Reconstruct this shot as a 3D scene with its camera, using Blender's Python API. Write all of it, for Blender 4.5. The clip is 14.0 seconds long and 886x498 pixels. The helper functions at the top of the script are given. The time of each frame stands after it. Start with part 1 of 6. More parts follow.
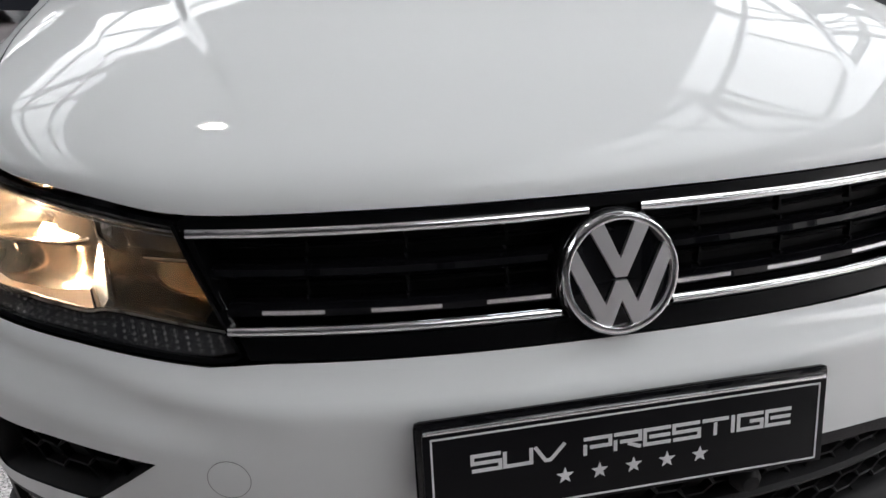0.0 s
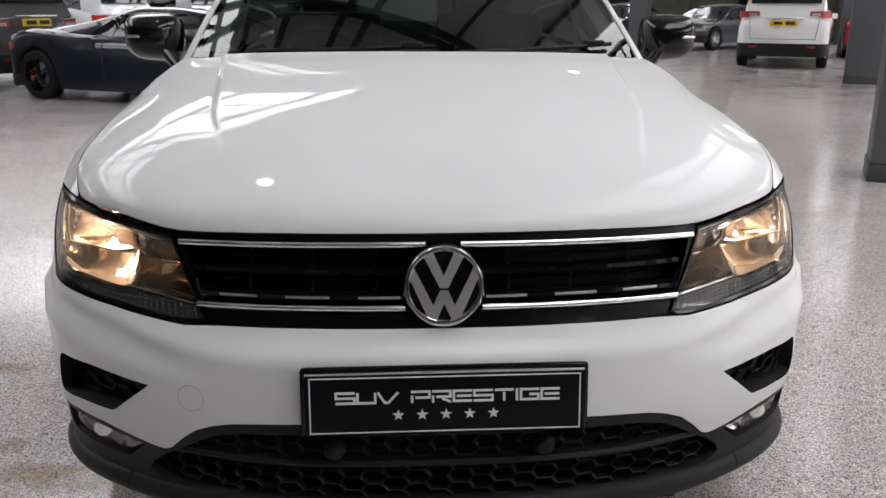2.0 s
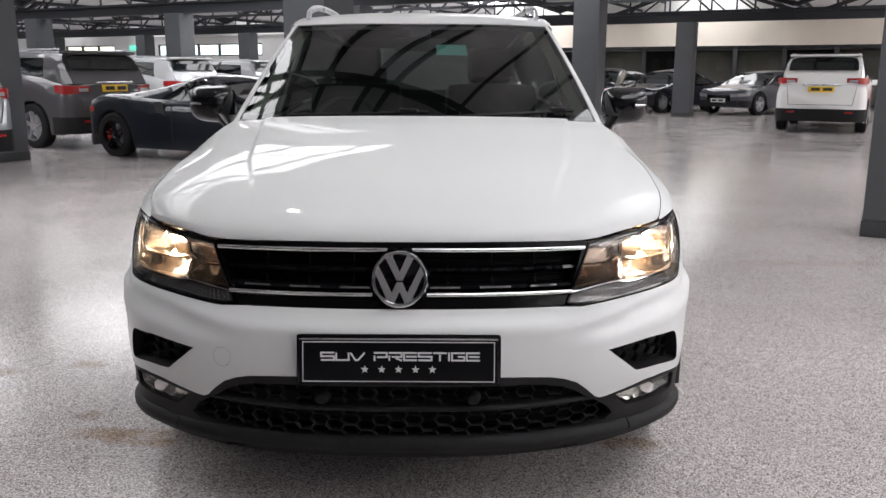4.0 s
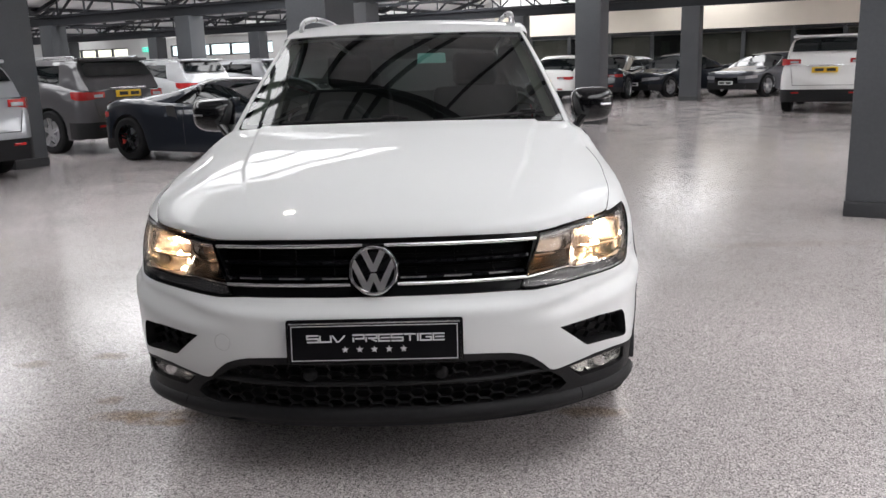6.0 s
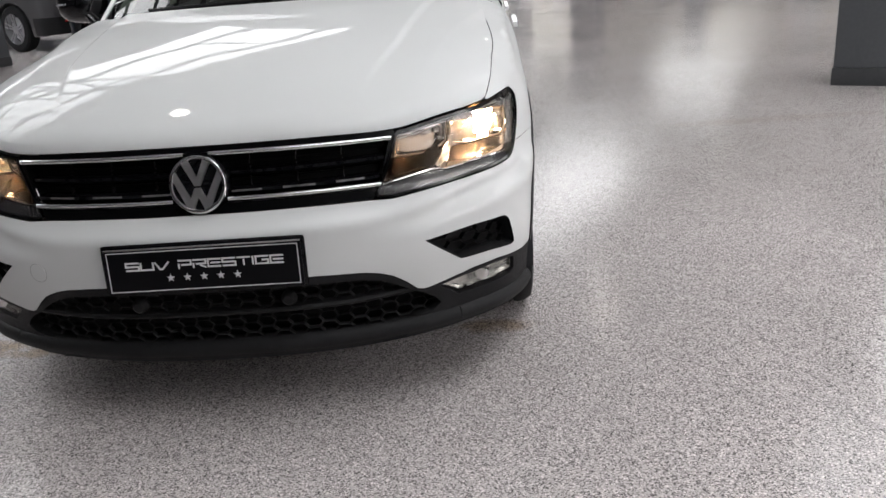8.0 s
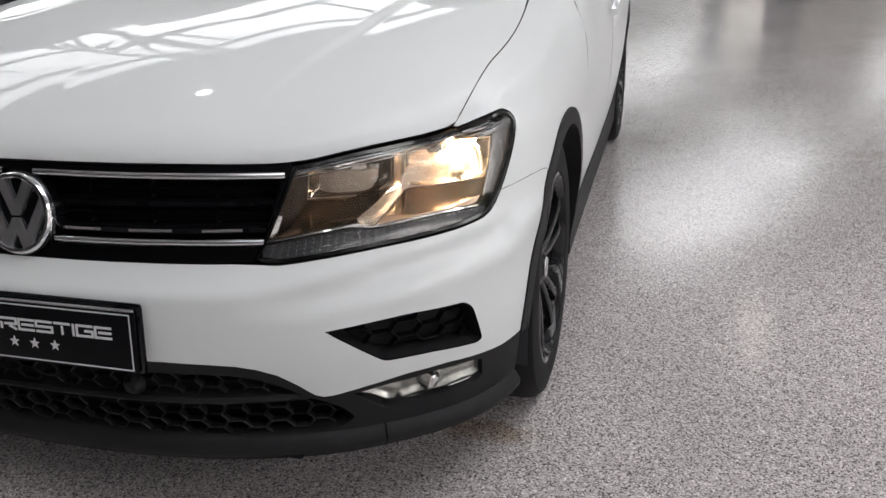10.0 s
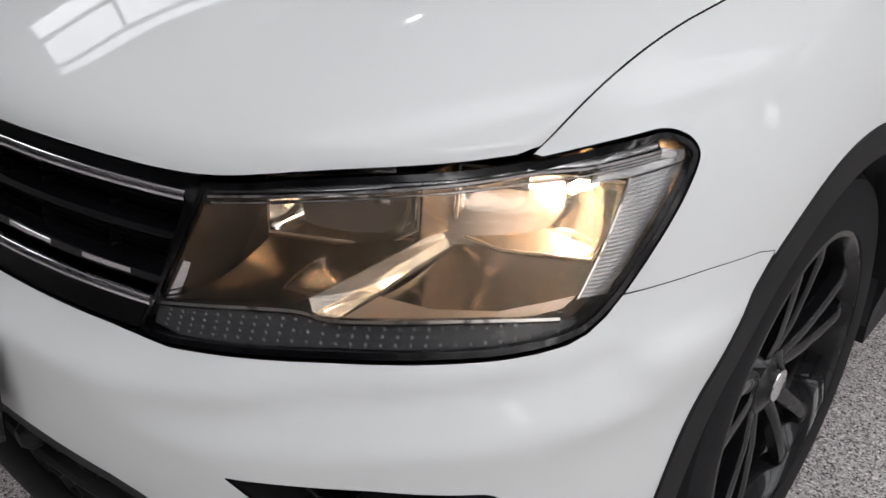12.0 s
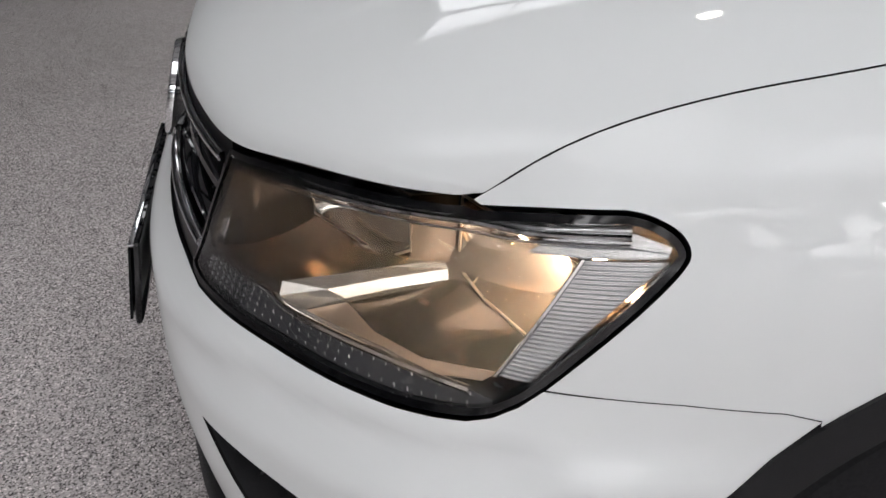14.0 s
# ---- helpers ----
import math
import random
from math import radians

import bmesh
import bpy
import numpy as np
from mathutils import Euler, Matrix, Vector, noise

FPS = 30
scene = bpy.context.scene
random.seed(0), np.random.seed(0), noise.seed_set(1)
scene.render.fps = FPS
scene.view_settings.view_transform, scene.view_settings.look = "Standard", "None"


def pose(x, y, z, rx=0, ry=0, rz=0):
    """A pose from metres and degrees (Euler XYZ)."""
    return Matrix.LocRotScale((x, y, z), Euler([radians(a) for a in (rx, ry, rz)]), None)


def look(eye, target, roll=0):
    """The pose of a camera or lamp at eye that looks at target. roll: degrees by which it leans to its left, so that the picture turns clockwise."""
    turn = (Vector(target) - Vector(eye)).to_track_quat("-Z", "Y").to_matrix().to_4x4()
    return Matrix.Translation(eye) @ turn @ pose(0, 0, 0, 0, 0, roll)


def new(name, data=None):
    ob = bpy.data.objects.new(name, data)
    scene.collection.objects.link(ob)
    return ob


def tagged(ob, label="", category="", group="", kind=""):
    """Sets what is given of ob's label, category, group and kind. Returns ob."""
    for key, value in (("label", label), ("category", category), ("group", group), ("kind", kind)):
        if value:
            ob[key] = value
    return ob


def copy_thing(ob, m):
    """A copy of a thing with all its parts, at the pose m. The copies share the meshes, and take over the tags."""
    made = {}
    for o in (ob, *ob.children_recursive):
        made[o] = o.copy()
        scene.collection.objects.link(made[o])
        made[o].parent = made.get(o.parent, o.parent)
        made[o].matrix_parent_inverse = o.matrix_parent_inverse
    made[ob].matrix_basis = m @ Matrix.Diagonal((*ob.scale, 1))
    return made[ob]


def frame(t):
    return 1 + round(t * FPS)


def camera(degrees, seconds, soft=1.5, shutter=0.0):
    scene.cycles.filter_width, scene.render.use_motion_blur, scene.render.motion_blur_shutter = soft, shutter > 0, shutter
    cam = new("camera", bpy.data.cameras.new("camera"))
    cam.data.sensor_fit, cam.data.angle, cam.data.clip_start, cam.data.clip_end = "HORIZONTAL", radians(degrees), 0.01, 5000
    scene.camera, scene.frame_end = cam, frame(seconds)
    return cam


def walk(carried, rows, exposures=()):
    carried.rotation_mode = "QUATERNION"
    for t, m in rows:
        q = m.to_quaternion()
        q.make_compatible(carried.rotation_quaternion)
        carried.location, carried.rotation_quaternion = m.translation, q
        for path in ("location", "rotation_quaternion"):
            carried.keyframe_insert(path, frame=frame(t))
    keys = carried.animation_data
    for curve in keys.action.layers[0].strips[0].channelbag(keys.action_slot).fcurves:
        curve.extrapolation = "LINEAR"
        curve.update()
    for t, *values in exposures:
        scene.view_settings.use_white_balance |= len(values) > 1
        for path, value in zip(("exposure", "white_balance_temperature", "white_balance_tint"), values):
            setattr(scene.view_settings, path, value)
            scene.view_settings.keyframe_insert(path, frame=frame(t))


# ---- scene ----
cam = camera(56.67, 14.0)
PATH = [
    (0, (-0.393, -0.765, 1.129), (-0.018, 1.041, 0.356), -1.37),
    (0.5, (-0.321, -0.932, 1.165), (0.015, 0.891, 0.414), -0.90),
    (1, (-0.270, -1.085, 1.195), (0.037, 0.770, 0.512), -0.28),
    (1.5, (-0.194, -1.225, 1.204), (0.032, 0.661, 0.577), -0.03),
    (2, (-0.098, -1.380, 1.212), (0.028, 0.535, 0.651), 0.22),
    (2.5, (-0.019, -1.531, 1.239), (0.035, 0.396, 0.707), 0.46),
    (3, (0.024, -1.703, 1.258), (0.054, 0.231, 0.749), 0.79),
    (3.5, (0.080, -1.874, 1.270), (0.085, 0.069, 0.799), 0.69),
    (3.7, (0.097, -1.949, 1.244), (0.097, 0.005, 0.827), 0.49),
    (5.8, (0.263, -2.340, 1.332), (0.219, -0.386, 0.911), -1.33),
    (6, (0.276, -2.355, 1.324), (0.227, -0.405, 0.884), -1.73),
    (6.5, (0.341, -2.340, 1.291), (0.276, -0.407, 0.782), -2.73),
    (7, (0.479, -2.252, 1.274), (0.392, -0.346, 0.674), -3.95),
    (7.5, (0.628, -2.127, 1.272), (0.527, -0.247, 0.598), -4.64),
    (8, (0.738, -1.959, 1.266), (0.633, -0.091, 0.557), -4.57),
    (8.2, (0.775, -1.871, 1.257), (0.668, -0.009, 0.533), -4.57),
    (10.3, (1.188, -0.965, 1.188), (0.582, 0.782, 0.425), -1.73),
    (10.5, (1.202, -0.874, 1.186), (0.532, 0.840, 0.402), -1.63),
    (11, (1.191, -0.630, 1.168), (0.390, 1.005, 0.341), -0.49),
    (11.5, (1.187, -0.419, 1.156), (0.209, 1.089, 0.279), -0.28),
    (12, (1.169, -0.190, 1.103), (-0.028, 1.105, 0.160), -0.69),
    (12.5, (1.179, -0.042, 1.075), (-0.212, 1.036, 0.124), -0.82),
    (13, (1.214, 0.065, 1.084), (-0.314, 0.927, 0.124), 0.22),
    (13.5, (1.275, 0.134, 1.087), (-0.368, 0.771, 0.141), 0.79),
    (14, (1.337, 0.226, 1.098), (-0.392, 0.601, 0.165), 0.57),
]
walk(cam, [(t, look(e, g, r)) for t, e, g, r in PATH], [(0, 1.3, 6420, 10), (1.5, 1.3, 6550, 12.5), (3, 1.35, 6550, 13), (6, 1.42, 6550, 12), (8.2, 1.2, 6520, 10.5), (10.3, 1.08, 6490, 10.5), (12, 1.02, 6460, 10.5), (14, 0.9, 6480, 11)])
ROOFLIGHT = 4.8

# ---- light ----
A_DIR, B_DIR = Vector((0.4655, 0.8851, 0)), Vector((-0.8851, 0.4655, 0))  # the hall's two axes
HALL_ORIGIN = Vector((-0.03, -0.10, 0))


def hall(p, q, z=0.0):
    """A place in the hall: p along the bays, q across them."""
    return HALL_ORIGIN + A_DIR * p + B_DIR * q + Vector((0, 0, z))


world = bpy.data.worlds.new("overcast_sky")
scene.world = world
world.use_nodes = True
_sky = world.node_tree.nodes.new("ShaderNodeTexSky")
_sky.sky_type, _sky.sun_disc, _sky.sun_elevation, _sky.sun_rotation = "NISHITA", False, radians(38), radians(200)
world.node_tree.links.new(_sky.outputs[0], world.node_tree.nodes["Background"].inputs[0])
world.node_tree.nodes["Background"].inputs[1].default_value = 0.12
_sun = new("sun", bpy.data.lights.new("sun", "SUN"))
_sun.data.energy, _sun.data.angle, _sun.data.color = .6, radians(12), (1, .96, .9)
_sun.matrix_world = pose(0, 0, 30, 50, 0, 20)

# ---- materials ----
def material(name, colour, rough=.5, metal=0.0, coat=0.0, coat_rough=.03, grain=0.0, scale=40.0, stain=0.0, bump=0.0, spec=.5, emit=None, power=0.0):
    m = bpy.data.materials.new(name)
    m.use_nodes = True
    nt = m.node_tree
    b = nt.nodes["Principled BSDF"]
    b.inputs["Base Color"].default_value = (*colour, 1)
    b.inputs["Roughness"].default_value, b.inputs["Metallic"].default_value = rough, metal
    b.inputs["Coat Weight"].default_value, b.inputs["Coat Roughness"].default_value = coat, coat_rough
    b.inputs["Specular IOR Level"].default_value = spec
    if emit:
        b.inputs["Emission Color"].default_value, b.inputs["Emission Strength"].default_value = (*emit, 1), power
    if grain or stain or bump:
        co = nt.nodes.new("ShaderNodeTexCoord")
        fine, broad = nt.nodes.new("ShaderNodeTexNoise"), nt.nodes.new("ShaderNodeTexNoise")
        fine.inputs["Scale"].default_value, broad.inputs["Scale"].default_value = scale, max(scale / 25, .6)
        fine.inputs["Detail"].default_value = broad.inputs["Detail"].default_value = 5
        for n in (fine, broad):
            nt.links.new(co.outputs["Object"], n.inputs["Vector"])
        last = None
        for n, amount in ((fine, grain), (broad, stain)):
            if not amount:
                continue
            mr = nt.nodes.new("ShaderNodeMapRange")
            mr.inputs["From Min"].default_value, mr.inputs["From Max"].default_value = .3, .7
            mr.inputs["To Min"].default_value, mr.inputs["To Max"].default_value = 1 - amount, 1 + amount
            nt.links.new(n.outputs["Fac"], mr.inputs["Value"])
            mul = nt.nodes.new("ShaderNodeVectorMath")
            mul.operation = "SCALE"
            if last:
                nt.links.new(last, mul.inputs[0])
            else:
                mul.inputs[0].default_value = colour
            nt.links.new(mr.outputs[0], mul.inputs["Scale"])
            last = mul.outputs[0]
        if last:
            nt.links.new(last, b.inputs["Base Color"])
            mr = nt.nodes.new("ShaderNodeMapRange")
            mr.inputs["To Min"].default_value, mr.inputs["To Max"].default_value = max(rough - .08, .02), min(rough + .08, 1)
            nt.links.new(broad.outputs["Fac"], mr.inputs["Value"])
            nt.links.new(mr.outputs[0], b.inputs["Roughness"])
        if bump:
            bp = nt.nodes.new("ShaderNodeBump")
            bp.inputs["Strength"].default_value, bp.inputs["Distance"].default_value = bump, .002
            nt.links.new(fine.outputs["Fac"], bp.inputs["Height"])
            nt.links.new(bp.outputs[0], b.inputs["Normal"])
    return m


def clear_glass(name, tint, gloss=1.45, rough=.02, haze=0.0):
    """Thin glass: lets light straight through with a tint, scatters a little by haze so a lit lens glows, and mirrors
    by Fresnel.
    """
    m = bpy.data.materials.new(name)
    m.use_nodes = True
    nt = m.node_tree
    nt.nodes.remove(nt.nodes["Principled BSDF"])
    t, g, f, mix = (nt.nodes.new("ShaderNode" + k) for k in ("BsdfTransparent", "BsdfGlossy", "Fresnel", "MixShader"))
    t.inputs[0].default_value, g.inputs["Roughness"].default_value, f.inputs[0].default_value = (*tint, 1), rough, gloss
    through_ = t.outputs[0]
    if haze:
        tr, hz = nt.nodes.new("ShaderNodeBsdfTranslucent"), nt.nodes.new("ShaderNodeMixShader")
        hz.inputs[0].default_value = haze
        nt.links.new(t.outputs[0], hz.inputs[1])
        nt.links.new(tr.outputs[0], hz.inputs[2])
        through_ = hz.outputs[0]
    for a, b_ in ((f.outputs[0], mix.inputs[0]), (through_, mix.inputs[1]), (g.outputs[0], mix.inputs[2]), (mix.outputs[0], nt.nodes["Material Output"].inputs[0])):
        nt.links.new(a, b_)
    return m


WHITE = material("white_paint", (.655, .668, .666), .5, 0, .52, .012, stain=.012, scale=30, spec=0.0)
GLOSS_BLACK = material("gloss_black", (.004, .004, .005), .12, 0, .9, .03, stain=.2, scale=60, spec=0)
PLASTIC = material("grained_black_plastic", (.012, .012, .013), .55, spec=.2, grain=.25, stain=.15, scale=900, bump=.25)
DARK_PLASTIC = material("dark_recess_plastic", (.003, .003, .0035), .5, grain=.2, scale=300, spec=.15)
CHROME = material("bright_chrome", (.80, .80, .81), .06, 1, stain=.03, scale=60)
SATIN = material("satin_silver", (.55, .56, .58), .28, 1, stain=.05, scale=80)
RUBBER = material("tyre_rubber", (.009, .009, .010), .75, spec=.2, grain=.3, stain=.25, scale=250, bump=.2)
RIM_BLACK = material("black_alloy", (.007, .007, .008), .25, 0, .5, .05, spec=.1, stain=.2, scale=90)
RIM_SILVER = material("silver_alloy", (.5, .5, .52), .3, .9, stain=.1, scale=90)
INTERIOR = material("dark_cabin_trim", (.020, .021, .024), .75, grain=.25, scale=400, bump=.2)
PALE_TRIM = material("pale_pillar_trim", (.50, .51, .43), .8, grain=.06, scale=200)
CABIN_GREY = material("grey_seat_cloth", (.022, .022, .024), .9, grain=.25, scale=500, bump=.3)
WINDSCREEN = clear_glass("windscreen_glass", (.27, .335, .315), 1.6)
SIDE_GLASS = clear_glass("tinted_side_glass", (.10, .11, .11), 1.5)
LAMP_LENS = clear_glass("lamp_lens", (.95, .94, .92), 1.30, haze=.03)

# ---- mesh helpers ----
def part(name, bm, mat, parent=None, label="", smooth=True, sharp=35):
    me = bpy.data.meshes.new(name)
    bm.normal_update()
    if smooth:
        for f in bm.faces:
            f.smooth = True
        for e in bm.edges:
            if len(e.link_faces) != 2 or e.calc_face_angle(0) > radians(sharp):
                e.smooth = False
    bm.to_mesh(me)
    bm.free()
    for m in mat if isinstance(mat, (list, tuple)) else [mat]:
        me.materials.append(m)
    ob = new(name, me)
    ob.parent = parent
    return tagged(ob, label)


def thing(name, m, label, category, group="", kind=""):
    ob = new(name)
    ob.empty_display_size = .2
    ob.matrix_world = m
    return tagged(ob, label, category, group, kind)


def box(bm, size, m=Matrix(), bevel=0.0, seg=2):
    r = bmesh.ops.create_cube(bm, size=1)
    bmesh.ops.scale(bm, vec=size, verts=r["verts"])
    if bevel:
        e = list({e for v in r["verts"] for e in v.link_edges})
        g = bmesh.ops.bevel(bm, geom=e, offset=bevel, segments=seg, affect="EDGES", profile=.6)
        vs = list({v for f in g["faces"] for v in f.verts} | {v for v in r["verts"] if v.is_valid})
        bmesh.ops.transform(bm, matrix=m, verts=vs)
        return vs
    bmesh.ops.transform(bm, matrix=m, verts=r["verts"])
    return r["verts"]


def lathe(bm, profile, n=48, axis="X", m=Matrix()):
    """Turn (radius, along) pairs round an axis."""
    rings = []
    for r, a in profile:
        ring = []
        for i in range(n):
            c, s = math.cos(2 * math.pi * i / n) * r, math.sin(2 * math.pi * i / n) * r
            p = {"X": (a, c, s), "Y": (c, a, s), "Z": (c, s, a)}[axis]
            ring.append(bm.verts.new(m @ Vector(p)))
        rings.append(ring)
    for a, b in zip(rings, rings[1:]):
        for i in range(n):
            j = (i + 1) % n
            bm.faces.new((a[i], a[j], b[j], b[i]))
    return rings


def sheet(bm, grid, close_u=False):
    """A quad sheet from a grid of points, grid[i][j]."""
    vs = [[bm.verts.new(Vector(p)) for p in row] for row in grid]
    for i in range(len(vs) - 1 + close_u):
        a, b = vs[i], vs[(i + 1) % len(vs)]
        for j in range(len(a) - 1):
            bm.faces.new((a[j], a[j + 1], b[j + 1], b[j]))
    return vs


def thicken(bm, depth, rim_slot=0):
    """Give an open sheet a rim that turns inwards by depth, along the mean normals."""
    bm.normal_update()
    normals = {v: v.normal.copy() for v in bm.verts}
    rim = [e for e in bm.edges if len(e.link_faces) == 1]
    r = bmesh.ops.extrude_edge_only(bm, edges=rim)
    for f in (g for g in r["geom"] if isinstance(g, bmesh.types.BMFace)):
        f.material_index = rim_slot
    for v in (g for g in r["geom"] if isinstance(g, bmesh.types.BMVert)):
        near = [o for e in v.link_edges for o in (e.other_vert(v),) if o in normals]
        if near:
            v.co -= normals[near[0]] * depth


def rounded(pts, r=.01, n=4):
    """A closed outline with its corners rounded."""
    out, k = [], len(pts)
    for i in range(k):
        a, b, c = (Vector(pts[(i + d) % k]) for d in (-1, 0, 1))
        ra = r[i] if isinstance(r, (list, tuple)) else r
        u, v = a - b, c - b
        ra_ = min(ra, u.length * .45, v.length * .45)
        if ra_ < 1e-5:
            out.append(tuple(b))
            continue
        p, q = b + u.normalized() * ra_, b + v.normalized() * ra_
        for j in range(n + 1):
            t = j / n
            out.append(tuple(p * (1 - t) ** 2 + b * 2 * t * (1 - t) + q * t * t))
    return out


def inside(poly, p):
    """Which of the points p lie inside the polygon."""
    poly, p = np.asarray(poly, float), np.asarray(p, float)
    res, j = np.zeros(len(p), bool), len(poly) - 1
    for i in range(len(poly)):
        (x1, y1), (x2, y2) = poly[i], poly[j]
        c = (y1 > p[:, 1]) != (y2 > p[:, 1])
        with np.errstate(divide="ignore", invalid="ignore"):
            res ^= c & (p[:, 0] < (x2 - x1) * (p[:, 1] - y1) / (y2 - y1) + x1)
        j = i
    return res


def walk_round(poly, step):
    out = []
    for i, a in enumerate(poly):
        b = poly[(i + 1) % len(poly)]
        n = max(1, int(math.hypot(b[0] - a[0], b[1] - a[1]) / step))
        out += [(a[0] + (b[0] - a[0]) * k / n, a[1] + (b[1] - a[1]) * k / n) for k in range(n)]
    return out


def skin(outline, holes=(), step=.014, surf=None, off=0.0, depth=.02, rim=0):
    """A panel cut from a smooth surface surf(u, v): outline and holes in (u, v), with a rim turned inwards."""
    surf = surf or wrap
    loops = [walk_round(outline, step)] + [walk_round(h, step) for h in holes]
    o = np.array(loops[0])
    lo, hi = o.min(0), o.max(0)
    gx, gy = np.meshgrid(np.arange(lo[0], hi[0], step) + step * .37, np.arange(lo[1], hi[1], step) + step * .41, indexing="ij")
    gp = np.stack([gx.ravel(), gy.ravel()], -1)
    keep = inside(o, gp)
    for h in loops[1:]:
        keep &= ~inside(h, gp)
    gp = gp[keep]
    edge = np.concatenate([np.array(l) for l in loops])
    far = np.ones(len(gp), bool)
    for k in range(0, len(edge), 200):
        far &= (np.hypot(gp[:, None, 0] - edge[None, k:k + 200, 0], gp[:, None, 1] - edge[None, k:k + 200, 1]).min(1) > step * .45)
    gp = gp[far]
    verts, edges, base = [Vector(p) for p in edge], [], 0
    for l in loops:
        edges += [(base + i, base + (i + 1) % len(l)) for i in range(len(l))]
        base += len(l)
    verts += [Vector(p) for p in gp]
    from mathutils import geometry
    vo, eo, fo, *_ = geometry.delaunay_2d_cdt(verts, edges, [], 0, 1e-6)
    uv = np.array([tuple(v) for v in vo])
    cen = np.array([uv[list(f)].mean(0) for f in fo])
    ok = inside(o, cen)
    for h in loops[1:]:
        ok &= ~inside(h, cen)
    p3 = surf(uv[:, 0], uv[:, 1])
    e = 1e-3
    du, dv = surf(uv[:, 0] + e, uv[:, 1]) - surf(uv[:, 0] - e, uv[:, 1]), surf(uv[:, 0], uv[:, 1] + e) - surf(uv[:, 0], uv[:, 1] - e)
    nn = np.cross(du, dv)
    nn /= np.linalg.norm(nn, axis=1, keepdims=True) + 1e-12
    p3 = p3 + nn * off
    bm = bmesh.new()
    vs = [bm.verts.new(p) for p in p3]
    for f, k in zip(fo, ok):
        if k:
            try:
                bm.faces.new([vs[i] for i in f])
            except ValueError:
                pass
    for v in [v for v in bm.verts if not v.link_faces]:
        bm.verts.remove(v)
    if depth:
        thicken(bm, depth, rim)
    return bm


def mirrored(half):
    """A closed outline across the middle from one half's, listed from the top middle to the bottom middle."""
    return list(half) + [(-a, b) for a, b in reversed(half)]


def flip(bm):
    """The same mesh for the other side."""
    b = bm.copy()
    for v in b.verts:
        v.co.x = -v.co.x
    bmesh.ops.reverse_faces(b, faces=b.faces)
    return b


def tube(bm, pts, r, n=8, closed=False, flat=1.0):
    """A round bar along points."""
    pts = [Vector(p) for p in pts]
    rings = []
    for i, p in enumerate(pts):
        a = pts[i - 1] if i or closed else p
        b = pts[(i + 1) % len(pts)] if i < len(pts) - 1 or closed else p
        t = (b - a).normalized()
        u = t.cross(Vector((0, 0, 1)))
        u = u.normalized() if u.length > 1e-4 else Vector((1, 0, 0))
        v = u.cross(t)
        rr = r[i] if isinstance(r, (list, tuple)) else r
        rings.append([bm.verts.new(p + u * math.cos(2 * math.pi * k / n) * rr + v * math.sin(2 * math.pi * k / n) * rr * flat) for k in range(n)])
    for a, b in zip(rings, rings[1:] + ([rings[0]] if closed else [])):
        for k in range(n):
            bm.faces.new((a[k], a[(k + 1) % n], b[(k + 1) % n], b[k]))
    if not closed:
        bm.faces.new(rings[0][::-1])
        bm.faces.new(rings[-1])


def bar(bm, a, b, w, h, up=Vector((0, 0, 1))):
    """A straight rectangular bar from a to b, w wide and h deep."""
    a, b = Vector(a), Vector(b)
    t = (b - a).normalized()
    u = t.cross(up)
    u = u.normalized() if u.length > 1e-4 else Vector((1, 0, 0))
    v = u.cross(t)
    ends = [[bm.verts.new(p + u * sx * w / 2 + v * sz * h / 2) for sx, sz in ((-1, -1), (1, -1), (1, 1), (-1, 1))] for p in (a, b)]
    for k in range(4):
        bm.faces.new((ends[0][k], ends[0][(k + 1) % 4], ends[1][(k + 1) % 4], ends[1][k]))
    bm.faces.new(ends[0][::-1])
    bm.faces.new(ends[1])


def prism(bm, poly, m, h):
    """A flat outline in the local x-z plane, raised by h towards local -y."""
    a = [bm.verts.new(m @ Vector((x, 0, z))) for x, z in poly]
    b = [bm.verts.new(m @ Vector((x, -h, z))) for x, z in poly]
    k = len(poly)
    for i in range(k):
        bm.faces.new((a[i], a[(i + 1) % k], b[(i + 1) % k], b[i]))
    bm.faces.new(b)
    bm.faces.new(a[::-1])
    bmesh.ops.recalc_face_normals(bm, faces=[f for f in bm.faces if all(v in set(a + b) for v in f.verts)])

# ---- the white car: surfaces ----
def cubic(xs, ys):
    """Natural cubic through a few knots, as a function of an array."""
    xs, ys = np.asarray(xs, float), np.asarray(ys, float)
    n, h, d = len(xs), np.diff(xs), np.diff(ys) / np.diff(xs)
    a, b = np.eye(n), np.zeros(n)
    for i in range(1, n - 1):
        a[i, i - 1:i + 2] = h[i - 1], 2 * (h[i - 1] + h[i]), h[i]
        b[i] = 6 * (d[i] - d[i - 1])
    m = np.linalg.solve(a, b)

    def f(x):
        x = np.clip(np.asarray(x, float), xs[0], xs[-1])
        i = np.clip(np.searchsorted(xs, x) - 1, 0, n - 2)
        t, hh = x - xs[i], h[i]
        return ys[i] + t * (d[i] - hh * (2 * m[i] + m[i + 1]) / 6) + t * t * m[i] / 2 + t ** 3 * (m[i + 1] - m[i]) / (6 * hh)
    return f


def ramp(a, b, x):
    t = np.clip((np.asarray(x, float) - a) / (b - a), 0, 1)
    return t * t * (3 - 2 * t)


